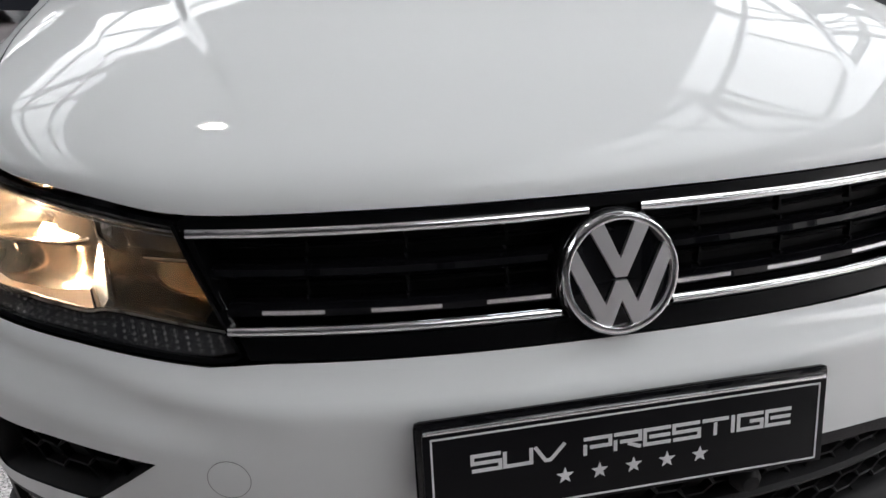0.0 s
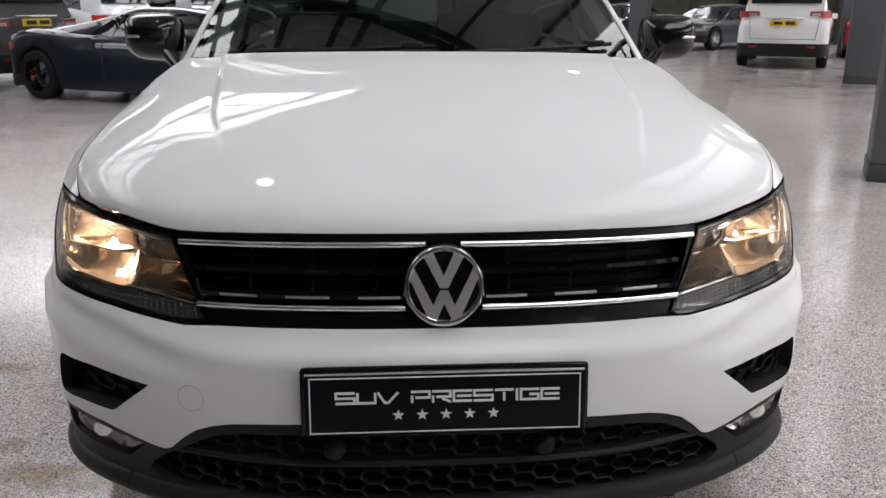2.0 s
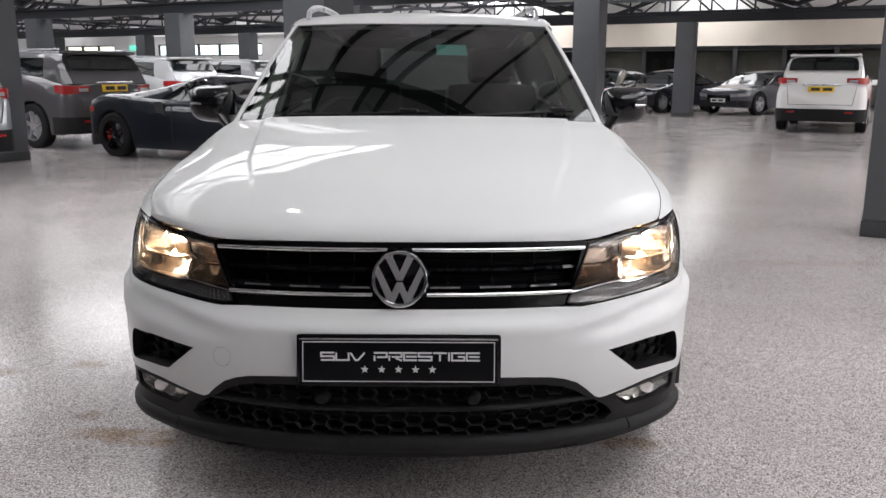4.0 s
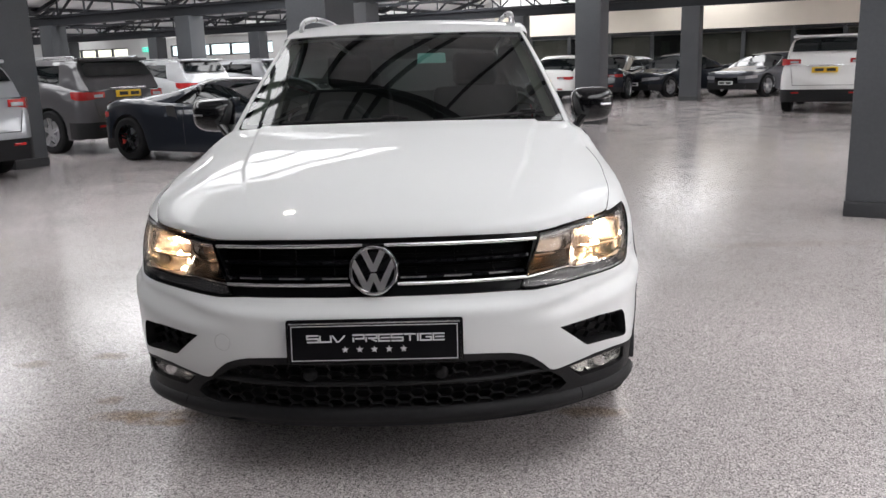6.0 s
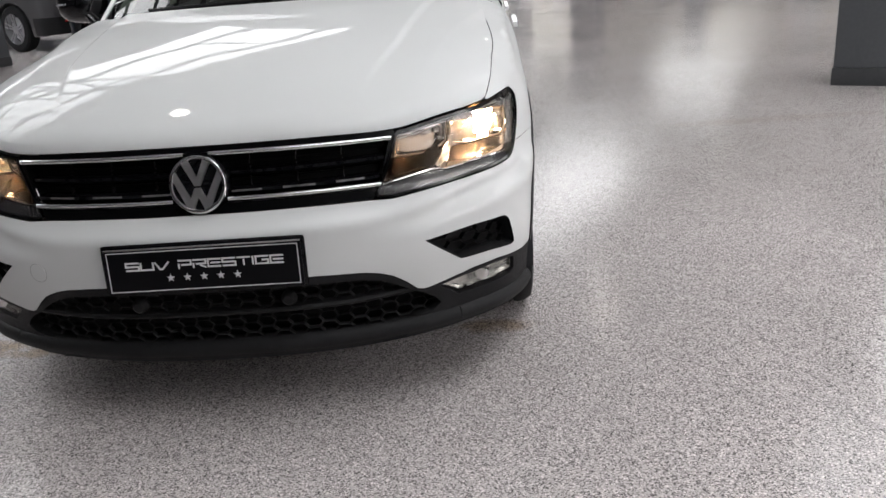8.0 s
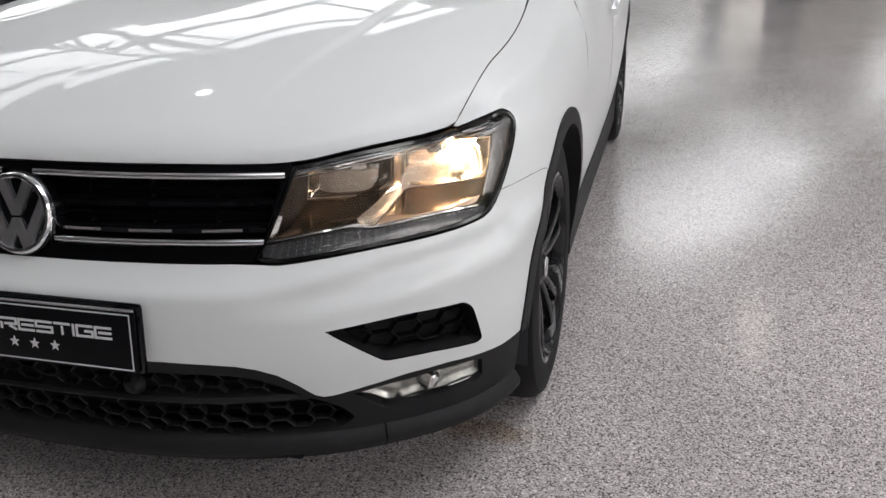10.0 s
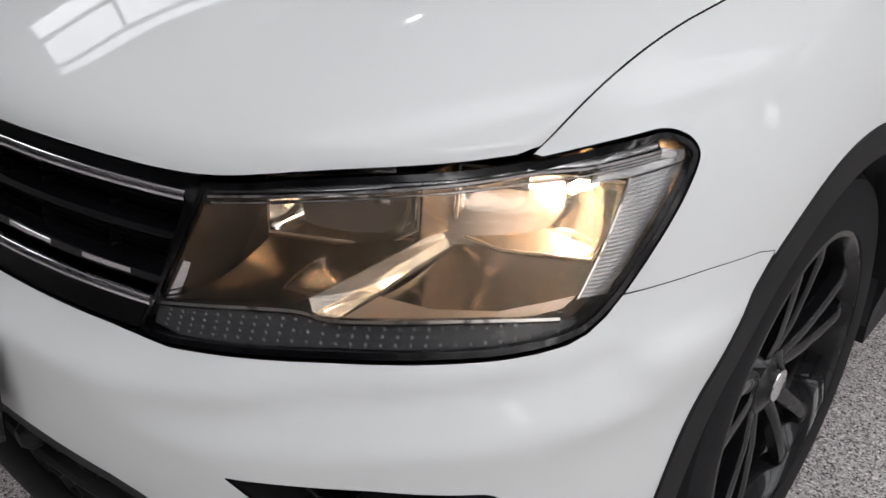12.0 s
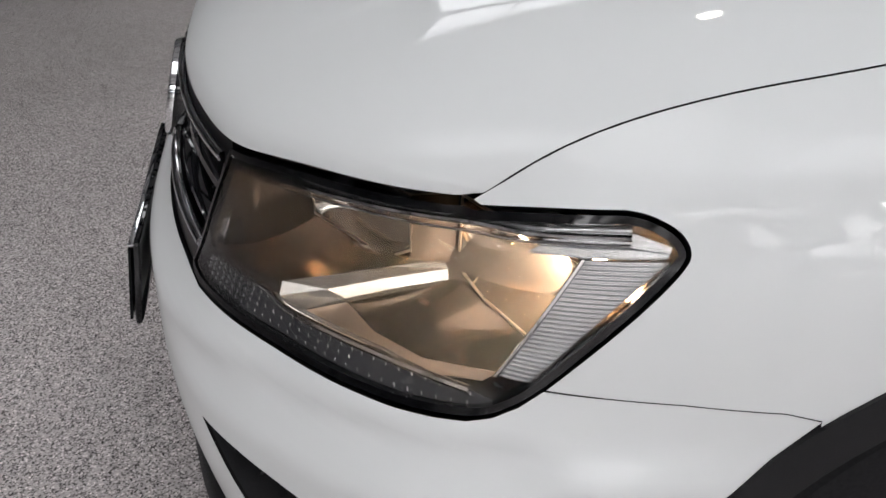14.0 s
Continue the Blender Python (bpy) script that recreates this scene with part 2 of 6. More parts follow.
# Plan of the body at bumper height, from the nose round one side to the tail.
PLAN = [(0, .030), (.15, .033), (.30, .047), (.45, .077), (.575, .119), (.68, .178), (.76, .24), (.822, .312), (.863, .395),
        (.889, .50), (.904, .60), (.912, .72), (.917, .95), (.918, 1.4), (.920, 2.1), (.920, 3.0), (.905, 3.7), (.865, 4.1),
        (.76, 4.33), (.45, 4.43), (0, 4.46)]
_full = [(-x, y) for x, y in PLAN[:0:-1]] + PLAN
_len = np.concatenate([[0], np.cumsum(np.hypot(*np.diff(np.array(_full), axis=0).T))])
_len -= _len[len(PLAN) - 1]
PLAN_X, PLAN_Y = cubic(_len, [p[0] for p in _full]), cubic(_len, [p[1] for p in _full])
S_END = _len[-1]
_sv = np.linspace(0, S_END, 4000)
_px, _py = PLAN_X(_sv), PLAN_Y(_sv)
S_SIDE = float(np.interp(.70, _py[:2500], _sv[:2500]))
# How far the nose leans back with height, and the flank leans in below the shoulder.
NOSE = cubic([.10, .18, .25, .33, .40, .45, .52, .56, .574, .581, .588, .598, .608, .62, .64, .70, .79, .83, .95],
             [.075, .055, .033, .022, .008, .001, .000, .0005, .0015, .0035, .008, .0165, .0245, .032, .041, .056, .077, .088, .12])
SHOULDER = cubic([-.05, 0, .02, .04, .049, .054, .064, .09, .13, .18, .24, .34, .5, .75], [.20, .130, .098, .0700, .0590, .0555, .0515, .0400, .0220, .0090, .0020, .000, .004, .035])
# Height of the upper edge of the flank: bonnet gap, then the window line.
EDGE_Z = cubic([.0, .05, .10, .148, .20, .26, .302, .331, .36, .47, .6226, .886, 1.1, 1.41, 1.8, 2.4, 3.2, 4.0, 4.46],
               [.8025, .8015, .7985, .8088, .8175, .8220, .8245, .8285, .8460, .8955, .9232, .9600, .9925, 1.045, 1.05, 1.06, 1.085, 1.10, 1.10])


def wrap(s, z):
    """The body's skin: s metres round the plan from the nose's middle, z metres above the floor."""
    s, z = np.broadcast_arrays(np.asarray(s, float), np.asarray(z, float))
    side, s = np.where(s < 0, -1, 1), np.abs(s)
    x, y, e = PLAN_X(s), PLAN_Y(s), 1e-3
    tx, ty = PLAN_X(s + e) - PLAN_X(s - e), PLAN_Y(s + e) - PLAN_Y(s - e)
    n = np.hypot(tx, ty) + 1e-12
    nx, ny = ty / n, -tx / n
    w = 1 - ramp(.66, S_SIDE, s)
    rear = ramp(S_SIDE + 2.6, S_END - .45, s)
    zn = z - np.interp(s, [.5, .7, .85, .92, 1.1], [0, .008, .024, .034, .042]) * ramp(.45, .56, z) * (1 - ramp(.63, .70, z))
    d = w * NOSE(zn) + (1 - w) * SHOULDER(EDGE_Z(y) - z) * (.66 + .22 * ramp(.35, .6, y) + .30 * ramp(.7, 1.4, y)) * (1 - .4 * rear)
    d = d - .015 * (1 - w) * (1 - ramp(1.0, 1.25, s)) * (ramp(.48, .565, zn) - ramp(.577, .612, zn))
    zc = z - np.interp(s, [.40, .57, .69, .80, .90, 1.0], [.585, .599, .615, .628, .640, .648])
    band = ramp(.40, .62, s) * (1 - ramp(.98, 1.06, s))
    d = d + .0165 * band * ramp(.006, -.024, zc) * (1 - ramp(-.026, -.075, zc))
    return np.stack([side * (x - nx * d), y - ny * d, z + 0 * x], -1)


def s_at(y):
    """The way round the plan at which the flank lies y metres behind the nose."""
    return float(np.interp(y, _py, _sv))


def wrap_out(s, z, off):
    """A place off metres outside the skin."""
    e = 1e-3
    n = np.cross(wrap(s + e, z) - wrap(s - e, z), wrap(s, z + e) - wrap(s, z - e))
    n /= np.linalg.norm(n)
    return Vector(wrap(s, z) + n * off)


def rail(s0, s1, z_of, section, n=40):
    """A moulding along the skin: section is a closed outline of (out, up)."""
    bm = bmesh.new()
    ss = np.linspace(s0, s1, n)
    rows = [[wrap_out(s, float(z_of(s)) + u, o) for o, u in section] for s in ss]
    vs = [[bm.verts.new(p) for p in row] for row in rows]
    k = len(section)
    for a, b in zip(vs, vs[1:]):
        for i in range(k):
            bm.faces.new((a[i], b[i], b[(i + 1) % k], a[(i + 1) % k]))
    bm.faces.new(vs[0])
    bm.faces.new(vs[-1][::-1])
    bmesh.ops.recalc_face_normals(bm, faces=bm.faces)
    return bm


def lens_section(h, t, back=.006):
    """A flattened half-round moulding section h high and t proud."""
    return [(-back, -h / 2)] + [(t * math.sin(a), -h / 2 * math.cos(a)) for a in np.linspace(.15, math.pi - .15, 7)] + [(-back, h / 2)]


def inset(poly, d):
    """The closed outline moved inwards by d."""
    k, out = len(poly), []
    area = sum(poly[i][0] * poly[(i + 1) % k][1] - poly[(i + 1) % k][0] * poly[i][1] for i in range(k))
    sgn = 1 if area > 0 else -1
    for i in range(k):
        a, b, c = (Vector(poly[(i + j) % k]) for j in (-1, 0, 1))
        t = ((b - a).normalized() + (c - b).normalized())
        t = t.normalized() if t.length > 1e-6 else (c - b).normalized()
        out.append((b.x - t.y * d * sgn, b.y + t.x * d * sgn))
    return out


WHEEL_Y, WHEEL_Z, WHEEL_BASE, ARCH_R = .868, .341, 2.68, .412


def arch(r, a0, a1, yc=WHEEL_Y, n=24):
    """Outline points (s, z) along a wheel arch, degrees from the front over the top to the back."""
    return [(s_at(yc - r * math.cos(radians(a))), WHEEL_Z + r * math.sin(radians(a))) for a in np.linspace(a0, a1, n)]


car = thing("suv_car", pose(0, 0, 0), "white compact SUV with lit headlamps standing on the showroom floor", "car")


def flow(pts, n=5):
    """A smooth open line through points."""
    pts = [Vector(q) for q in pts]
    out = []
    for i in range(len(pts) - 1):
        a, b, c, d = pts[max(i - 1, 0)], pts[i], pts[i + 1], pts[min(i + 2, len(pts) - 1)]
        for k in range(n):
            t = k / n
            out.append(tuple(.5 * (2 * b + (c - a) * t + (2 * a - 5 * b + 4 * c - d) * t * t + (3 * b - a - 3 * c + d) * t ** 3)))
    return out + [tuple(pts[-1])]


LAMP_TOP = [(s, float(EDGE_Z(PLAN_Y(s))) - .0035) for s in np.linspace(.556, .915, 24)]
LAMP = LAMP_TOP + flow([(.932, .8215), (.994, .8305), (1.054, .836), (1.071, .8363), (1.0875, .8325), (1.1043, .8235), (1.1118, .8127), (1.107, .8006), (1.083, .7737), (1.0428, .7331), (1.0075, .697), (.985, .679), (.9634, .667), (.941, .6608), (.910, .657), (.87, .6535), (.824, .651), (.767, .6475), (.709, .644), (.65, .640), (.585, .6355), (.513, .6300)], 3) + [(.485, .631), (.470, .638)]

PANEL = [WHITE, DARK_PLASTIC]  # outer paint, dark folded rim

# bonnet: a patch between the nose edge, the bonnet gap, the scuttle and the middle line
def bonnet_mesh():
    s_hg, s_rear = .925, s_at(1.41)
    front = [wrap(s, EDGE_Z(PLAN_Y(s)) + .004) for s in np.linspace(0, s_hg, 60)]
    fz = np.array(front)
    sv_ = np.linspace(s_hg, s_rear, 90)
    side = np.array([wrap(s, EDGE_Z(PLAN_Y(s))) for s in sv_]) - np.array([.0014, 0, 0])
    side[0] = fz[-1]
    y0, z0 = fz[0][1], fz[0][2]
    mid_z = cubic([y0, y0 + .012, y0 + .045, y0 + .11, .36, .6, .9, 1.19], [z0, z0 + .026, z0 + .052, z0 + .080, .928, .980, 1.030, 1.070])
    corner = side[-1]
    nu, nv = 150, 110
    us, vs_ = np.linspace(0, 1, nu), np.linspace(0, 1, nv) ** 1.7
    U, V = np.meshgrid(us, vs_, indexing="ij")

    def along(c, t):
        k = np.linspace(0, 1, len(c))
        return np.stack([np.interp(t, k, c[:, i]) for i in range(3)], -1)
    F, S = along(fz, U), along(side, V)
    R = np.stack([corner[0] * U, 1.19 + (corner[1] - 1.19) * U ** 2, 1.070 + (corner[2] - 1.070) * U ** 2.4], -1)
    my = y0 + (1.19 - y0) * V
    M = np.stack([0 * V, my, mid_z(my)], -1)
    Ve, Ue = V[..., None], U[..., None]
    c00, c10, c01, c11 = fz[0], fz[-1], np.array([0, 1.19, 1.07]), corner
    lin = (1 - Ve) * F + Ve * R + (1 - Ue) * M + Ue * S - ((1 - Ue) * (1 - Ve) * c00 + Ue * (1 - Ve) * c10 + (1 - Ue) * Ve * c01 + Ue * Ve * c11)
    b = (.10 * U ** 2 + .90 * ((U - .58) / .42).clip(0) ** 1.7)[..., None]
    bl = (1 - Ve) * F + Ve * R + (1 - b) * M + b * S - ((1 - b) * (1 - Ve) * c00 + b * (1 - Ve) * c10 + (1 - b) * Ve * c01 + b * Ve * c11)
    P = lin.copy()
    P[..., 2] = bl[..., 2]
    for _ in range(150):
        Z = np.concatenate([P[1:2, :, 2], P[..., 2]])
        P[:-1, 1:-1, 2] = (Z[:-2, 1:-1] + Z[2:, 1:-1] + Z[1:-1, :-2] + Z[1:-1, 2:] + 2 * Z[1:-1, 1:-1]) / 6
    # a raised middle with a folded edge, and a soft crease from the headlamp to the screen pillar
    x, y = P[..., 0], P[..., 1]
    xi, xo = np.interp(y, [.10, .21, .35, .57, 1.02, 1.3], [.380, .410, .443, .500, .563, .610]), np.interp(y, [.10, .15, .29, .44, .77, 1.02, 1.3], [.505, .520, .565, .605, .672, .745, .82])
    edge = np.maximum(P[-1:, :, 0], xo + .05)
    fade = ramp(.03, .28, V) * (1 - .5 * ramp(.8, 1, V))
    P[..., 2] += .0095 * (1 - ramp(-.003, .013, x - xi)) * ramp(.06, .45, V)
    over = np.sqrt((x - xo) ** 2 + .004 ** 2) / 2 + (x - xo) / 2
    P[..., 2] += .015 * (1 - over / (edge - xo)).clip(0) * fade
    bm = bmesh.new()
    full = np.concatenate([P[:0:-1] * np.array([-1, 1, 1]), P])
    sheet(bm, full[::-1])
    bmesh.ops.recalc_face_normals(bm, faces=bm.faces)
    if sum(f.normal.z for f in bm.faces) < 0:
        bmesh.ops.reverse_faces(bm, faces=bm.faces)
    thicken(bm, .018, 1)
    return bm


part("bonnet", bonnet_mesh(), PANEL, car, "glossy white bonnet with two pressed creases")

INTAKE = rounded([(.585, .5045), (.66, .5115), (.742, .5165), (.860, .5115), (.880, .495), (.907, .415), (.893, .410), (.79, .4225), (.692, .4245)], [.003, .02, .02, .018, .012, .010, .008, .02, .012])
BUMPER_LOW = [(1.07, .366), (.975, .371), (.93, .376), (.826, .3875), (.739, .3855), (.655, .3725), (.590, .3605), (.572, .3600), (.556, .366), (.525, .394), (.492, .4185), (.455, .433), (.415, .4415), (.36, .4455), (.28, .4495), (0, .4515)]
LAMP_FOOT = [(.470, .628), (.513, .6255), (.585, .631), (.65, .6355), (.709, .6395), (.767, .643), (.824, .6465), (.87, .649), (.911, .6525), (.9425, .6563), (.966, .6635), (.988, .676), (1.0085, .6935)]
bumper_half = [(0, .6315), (.25, .6315), (.43, .630)] + LAMP_FOOT + [(1.06, .6935), (1.12, .6925), (1.20, .687)] + [(s_at(WHEEL_Y - .242), .679)] + arch(ARCH_R, 50, 4, n=16)[1:] + BUMPER_LOW
part("front_bumper", skin(mirrored(bumper_half[:-1] + [bumper_half[-1]]), [INTAKE, [(-a, b) for a, b in INTAKE][::-1]], rim=1, step=.0095), PANEL, car, "white front bumper skin")
FENDER = flow([(1.0108, .6952), (1.046, .7305), (1.0865, .7715), (1.111, .7995), (1.1162, .8132), (1.1080, .8265), (1.0890, .8365), (1.071, .8403), (1.053, .8400), (.994, .8345), (.936, .8262)], 4)
FENDER += [(s_at(y), float(EDGE_Z(y)) - .0008) for y in np.linspace(.333, 1.40, 40)]
FENDER += [(s_at(1.36), .94), (s_at(1.31), .75), (s_at(1.30), .365)] + arch(ARCH_R, 176, 54, n=40) + [(s_at(WHEEL_Y - .242), .6800), (1.20, .6880), (1.12, .6935), (1.06, .6945)]


def both(name, bm, mat, parent, label=""):
    other = flip(bm)
    return part(name, bm, mat, parent, label), part(name, other, mat, parent, label)


both("front_fender", skin(FENDER, step=.018, rim=1), PANEL, car)
for name, y0, y1 in (("front_door", 1.305, 2.235), ("rear_door", 2.24, 3.12)):
    lo = [(s_at(y1), .365), (s_at(y0), .365)]
    top = [(s_at(y), float(EDGE_Z(y)) - .002) for y in np.linspace(y0 + (.10 if y0 < 2 else 0), y1, 14)]
    pts = [(s_at(y0), .365), (s_at(y0 + .005), .75)] + top + [(s_at(y1), .365)]
    for d in both(name, skin(pts, step=.03, rim=1), PANEL, car):
        sd = 1 if d.data.vertices[0].co.x > 0 else -1
        bm = bmesh.new()
        bar(bm, (sd * .937, y1 - .22, .86), (sd * .937, y1 - .05, .875), .02, .022)
        part("handle", bm, WHITE, d)
rq = [(s_at(y), float(EDGE_Z(y)) - .002) for y in np.linspace(3.125, 4.455, 30)]
rear_arch = arch(ARCH_R, 172, 8, WHEEL_Y + WHEEL_BASE, 30)
rear = [(s_at(3.125), .365)] + rq + [(S_END - .002, 1.098), (S_END - .002, .36)] + rear_arch
both("rear_quarter", skin(rear, step=.035), WHITE, car)

# black lower apron with the grille opening and lamp recesses
GRILLE_HOLE = [(0, .424), (.30, .423), (.40, .419), (.455, .408), (.492, .391), (.540, .362), (.580, .343), (.612, .322), (.630, .300), (.605, .282), (.50, .266), (.36, .257), (0, .257)]
FOG = [(.626, .3565), (.70, .366), (.80, .3735), (.895, .3685), (.915, .360), (.920, .322), (.905, .313), (.80, .311), (.69, .3105)]
apron = [(a, b - .0025) for a, b in BUMPER_LOW[::-1]] + [(1.068, .361), (1.062, .30), (1.05, .235), (.97, .215), (.82, .212), (.70, .210), (.5, .205), (.34, .200), (0, .196)]
apron_ob = part("lower_apron", skin(mirrored(apron), [mirrored(GRILLE_HOLE), FOG, [(-a, b) for a, b in FOG][::-1]], off=-.002, depth=.035), PLASTIC, car, "grained black plastic lower apron")
lip = lambda s: .2455 + .006 * float(ramp(.25, .6, abs(s))) + .004 * max(abs(s) - .68, 0)
LIP = [(-.012, -.024), (.006, -.0235), (.0150, -.017), (.0175, -.008), (.0165, .002), (.006, .016), (-.002, .0205), (-.012, .021)]
part("lip", rail(-.6885, .6885, lip, LIP, 60), PLASTIC, apron_ob)
for sd in (1, -1):
    part("lip", rail(.692 * sd, 1.05 * sd, lip, LIP, 24), PLASTIC, apron_ob)
bar_z = lambda s: .3505 + .010 * float(ramp(.33, .57, abs(s)))
part("grille_bar", rail(-.555, .555, bar_z, [(-.03, -.007), (-.008, -.008), (-.003, -.004), (-.002, .002), (-.008, .007), (-.03, .008)], 60), PLASTIC, apron_ob)


def honeycomb(region, flat, slant, half, off, thick=.0020, deep=.014):
    """Stretched hexagon bars over a recessed part of the skin: flat and slant are the edges' widths, half the half height."""
    bm = bmesh.new()
    o = np.array(region)
    s0, s1, z0, z1 = o[:, 0].min(), o[:, 0].max(), o[:, 1].min(), o[:, 1].max()
    pitch = 2 * (flat + slant)
    done = set()
    for j in range(-1, int((z1 - z0) / half) + 2):
        for i in range(-1, int((s1 - s0) / pitch) + 2):
            cs, cz = s0 + (i + (j % 2) * .5) * pitch, z0 + j * half
            hexa = [(cs - flat / 2 - slant, cz), (cs - flat / 2, cz + half), (cs + flat / 2, cz + half), (cs + flat / 2 + slant, cz), (cs + flat / 2, cz - half), (cs - flat / 2, cz - half)]
            for k in range(6):
                a, b = hexa[k], hexa[(k + 1) % 6]
                key = (round((a[0] + b[0]) / 2, 3), round((a[1] + b[1]) / 2, 3))
                if key in done or not inside(o, [[(a[0] + b[0]) / 2, (a[1] + b[1]) / 2]])[0]:
                    continue
                done.add(key)
                t = Vector((b[0] - a[0], b[1] - a[1])).normalized() * thick
                ring = [[bm.verts.new(wrap_out(s_ - t.y * k_, z_ + t.x * k_, off - q)) for k_, q in ((-1, deep), (-1, .002), (0, 0), (1, .002), (1, deep))] for s_, z_ in (a, b)]
                for k_ in range(4):
                    bm.faces.new((ring[0][k_], ring[1][k_], ring[1][k_ + 1], ring[0][k_ + 1]))
    bmesh.ops.recalc_face_normals(bm, faces=bm.faces)
    return bm


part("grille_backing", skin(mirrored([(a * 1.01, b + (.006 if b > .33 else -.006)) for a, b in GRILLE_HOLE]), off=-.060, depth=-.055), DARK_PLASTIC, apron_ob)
up = [(s, bar_z(abs(s)) + .008) for s in np.linspace(.53, -.53, 24)]
part("honeycomb", honeycomb([(-.492, .391), (-.455, .408), (-.40, .419), (.40, .419), (.455, .408), (.492, .391)] + up, .030, .014, .0165, -.018), PLASTIC, apron_ob)["kind"] = "stuff"
dn = [(s, bar_z(abs(s)) - .008) for s in np.linspace(-.57, .57, 24)]
part("honeycomb", honeycomb(dn + [(.625, .30), (.60, .284), (.50, .268), (.36, .259), (-.36, .259), (-.50, .268), (-.60, .284), (-.625, .30)], .030, .014, .0165, -.018), PLASTIC, apron_ob)["kind"] = "stuff"
for sx in (-.215, .20):
    bm = bmesh.new()
    lathe(bm, [(.0005, -.012), (.012, -.011), (.020, -.002), (.022, .01)], 20, "Y", Matrix.Translation(wrap_out(sx, .385, -.006)))
    part("parking_sensor", bm, PLASTIC, apron_ob)
# intakes beside the bumper
FOG_SILVER = material("bright_fog_reflector", (.85, .85, .83), .22, .85, stain=.08, scale=90)
for sd in (1, -1):
    pts = [(a * sd, b) for a, b in INTAKE][::sd]
    host = part("air_intake", skin([(a * sd, b) for a, b in inset(INTAKE, .0012)][::sd], off=-.050, depth=-.047), PLASTIC, car, "black dummy air intake")
    zone = [(a * sd, b) for a, b in inset(INTAKE, .012)][::sd]
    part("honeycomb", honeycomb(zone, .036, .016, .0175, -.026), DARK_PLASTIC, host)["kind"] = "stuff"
    pts = [(a * sd, b) for a, b in FOG][::sd]
    fog = part("fog_lamp", skin(pts, off=-.050, depth=-.047), PLASTIC, car, "rectangular fog lamp behind a clear cover")
    ins = [(a * sd, b) for a, b in inset(FOG, .007)][::sd]
    part("reflector", skin(ins, off=-.024, depth=-.010, step=.008, surf=lambda u, v: wrap(u, v) + np.stack([0 * u, .010 * np.abs(np.sin((np.abs(u) - .63) * 2 * np.pi / .19)), 0 * u], -1)), FOG_SILVER, fog, "silver fog lamp reflector")
    part("cover", skin(ins, off=-.010, depth=0), LAMP_LENS, fog, "clear cover").visible_shadow = False
    bm = bmesh.new()
    lathe(bm, [(.0005, -.010), (.018, -.009), (.022, 0), (.023, .01)], 24, "Y", Matrix.Translation(wrap_out(.79 * sd, .340, -.022)))
    part("bulb_shield", bm, CHROME, fog)
COLUMN_JOINT = material("grey_joint", (.20, .20, .20), .6)
tow = [(-.493 + .0265 * math.cos(a), .490 + .0265 * math.sin(a)) for a in np.linspace(0, 2 * math.pi, 28)[:-1]]
tow2 = inset(tow, -.0009)
part("tow_cover", skin(inset(tow, .0004), off=.0008, depth=.003, step=.006), WHITE, car)
part("tow_cover_joint", skin(tow2, [tow], off=.0006, depth=0, step=.004), COLUMN_JOINT, car)

# radiator grille
GRILLE_BLACK = material("grille_black", (.002, .002, .0025), .30, 0, .12, .08, spec=.15, stain=.2, scale=60)
top_z = lambda s: float(EDGE_Z(PLAN_Y(abs(s))))
GR_OUT = [(s, top_z(s) + .001) for s in np.linspace(0, .545, 12)] + [(.551, .792), (.462, .6335), (.25, .6330), (0, .6330)]
GR_HOLE = [(0, .790), (.30, .789), (.532, .7815), (.481, .659), (.25, .659), (0, .659)]
grille = part("radiator_grille", skin(mirrored(GR_OUT), [mirrored(GR_HOLE)], off=-.004, depth=.045), GRILLE_BLACK, car, "gloss black radiator grille with chrome strips")
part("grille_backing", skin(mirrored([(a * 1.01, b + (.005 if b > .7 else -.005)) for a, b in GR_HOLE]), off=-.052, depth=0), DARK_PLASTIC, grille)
side_in = lambda z: .481 + (z - .659) * (.532 - .481) / .1225
for sd in (1, -1):
    part("chrome_strip", rail(.034 * sd, .536 * sd, lambda s: .7810 + .0050 * (1 - (s / .53) ** 2), lens_section(.0125, .006), 40), CHROME, grille, "bright chrome strip")
    part("chrome_strip", rail(.074 * sd, .487 * sd, lambda s: .6685 - .0015 * (s / .48) ** 2, lens_section(.0120, .006), 40), CHROME, grille, "bright chrome strip")
    for zc, o in ((.737, 0), (.6895, .004)):
        part("slat", rail(.02 * sd, (side_in(zc) - .003) * sd, lambda s, zc=zc: zc, [(-.045, -.012), (-.020 + o, -.012), (-.013 + o, -.007), (-.013 + o, .001), (-.022 + o, .006), (-.045, .010)], 40), GLOSS_BLACK, grille)
    for zc in (.762, .715):
        part("fin", rail(.02 * sd, (side_in(zc) - .006) * sd, lambda s, zc=zc: zc, [(-.050, -.003), (-.036, -.003), (-.034, 0), (-.036, .003), (-.050, .003)], 30), DARK_PLASTIC, grille)
    for a, b in ((.083, .165), (.222, .310), (.368, .446)):
        part("chrome_dash", rail(a * sd, b * sd, lambda s: .6890, [(-.012, -.0045), (-.0085, -.0045), (-.0080, .0005), (-.013, .0035), (-.018, .0035)], 12), CHROME, grille, "short chrome inlay")
    for k, sx in enumerate((.13, .26, .39)):
        bm = bmesh.new()
        for z in (.690, .712, .738, .765):
            bar(bm, wrap_out(sx * sd, z - .010, -.036), wrap_out((sx + .003) * sd, z + .010, -.036), .003, .014, Vector((0, 1, 0)))
        part("rib", bm, DARK_PLASTIC, grille)

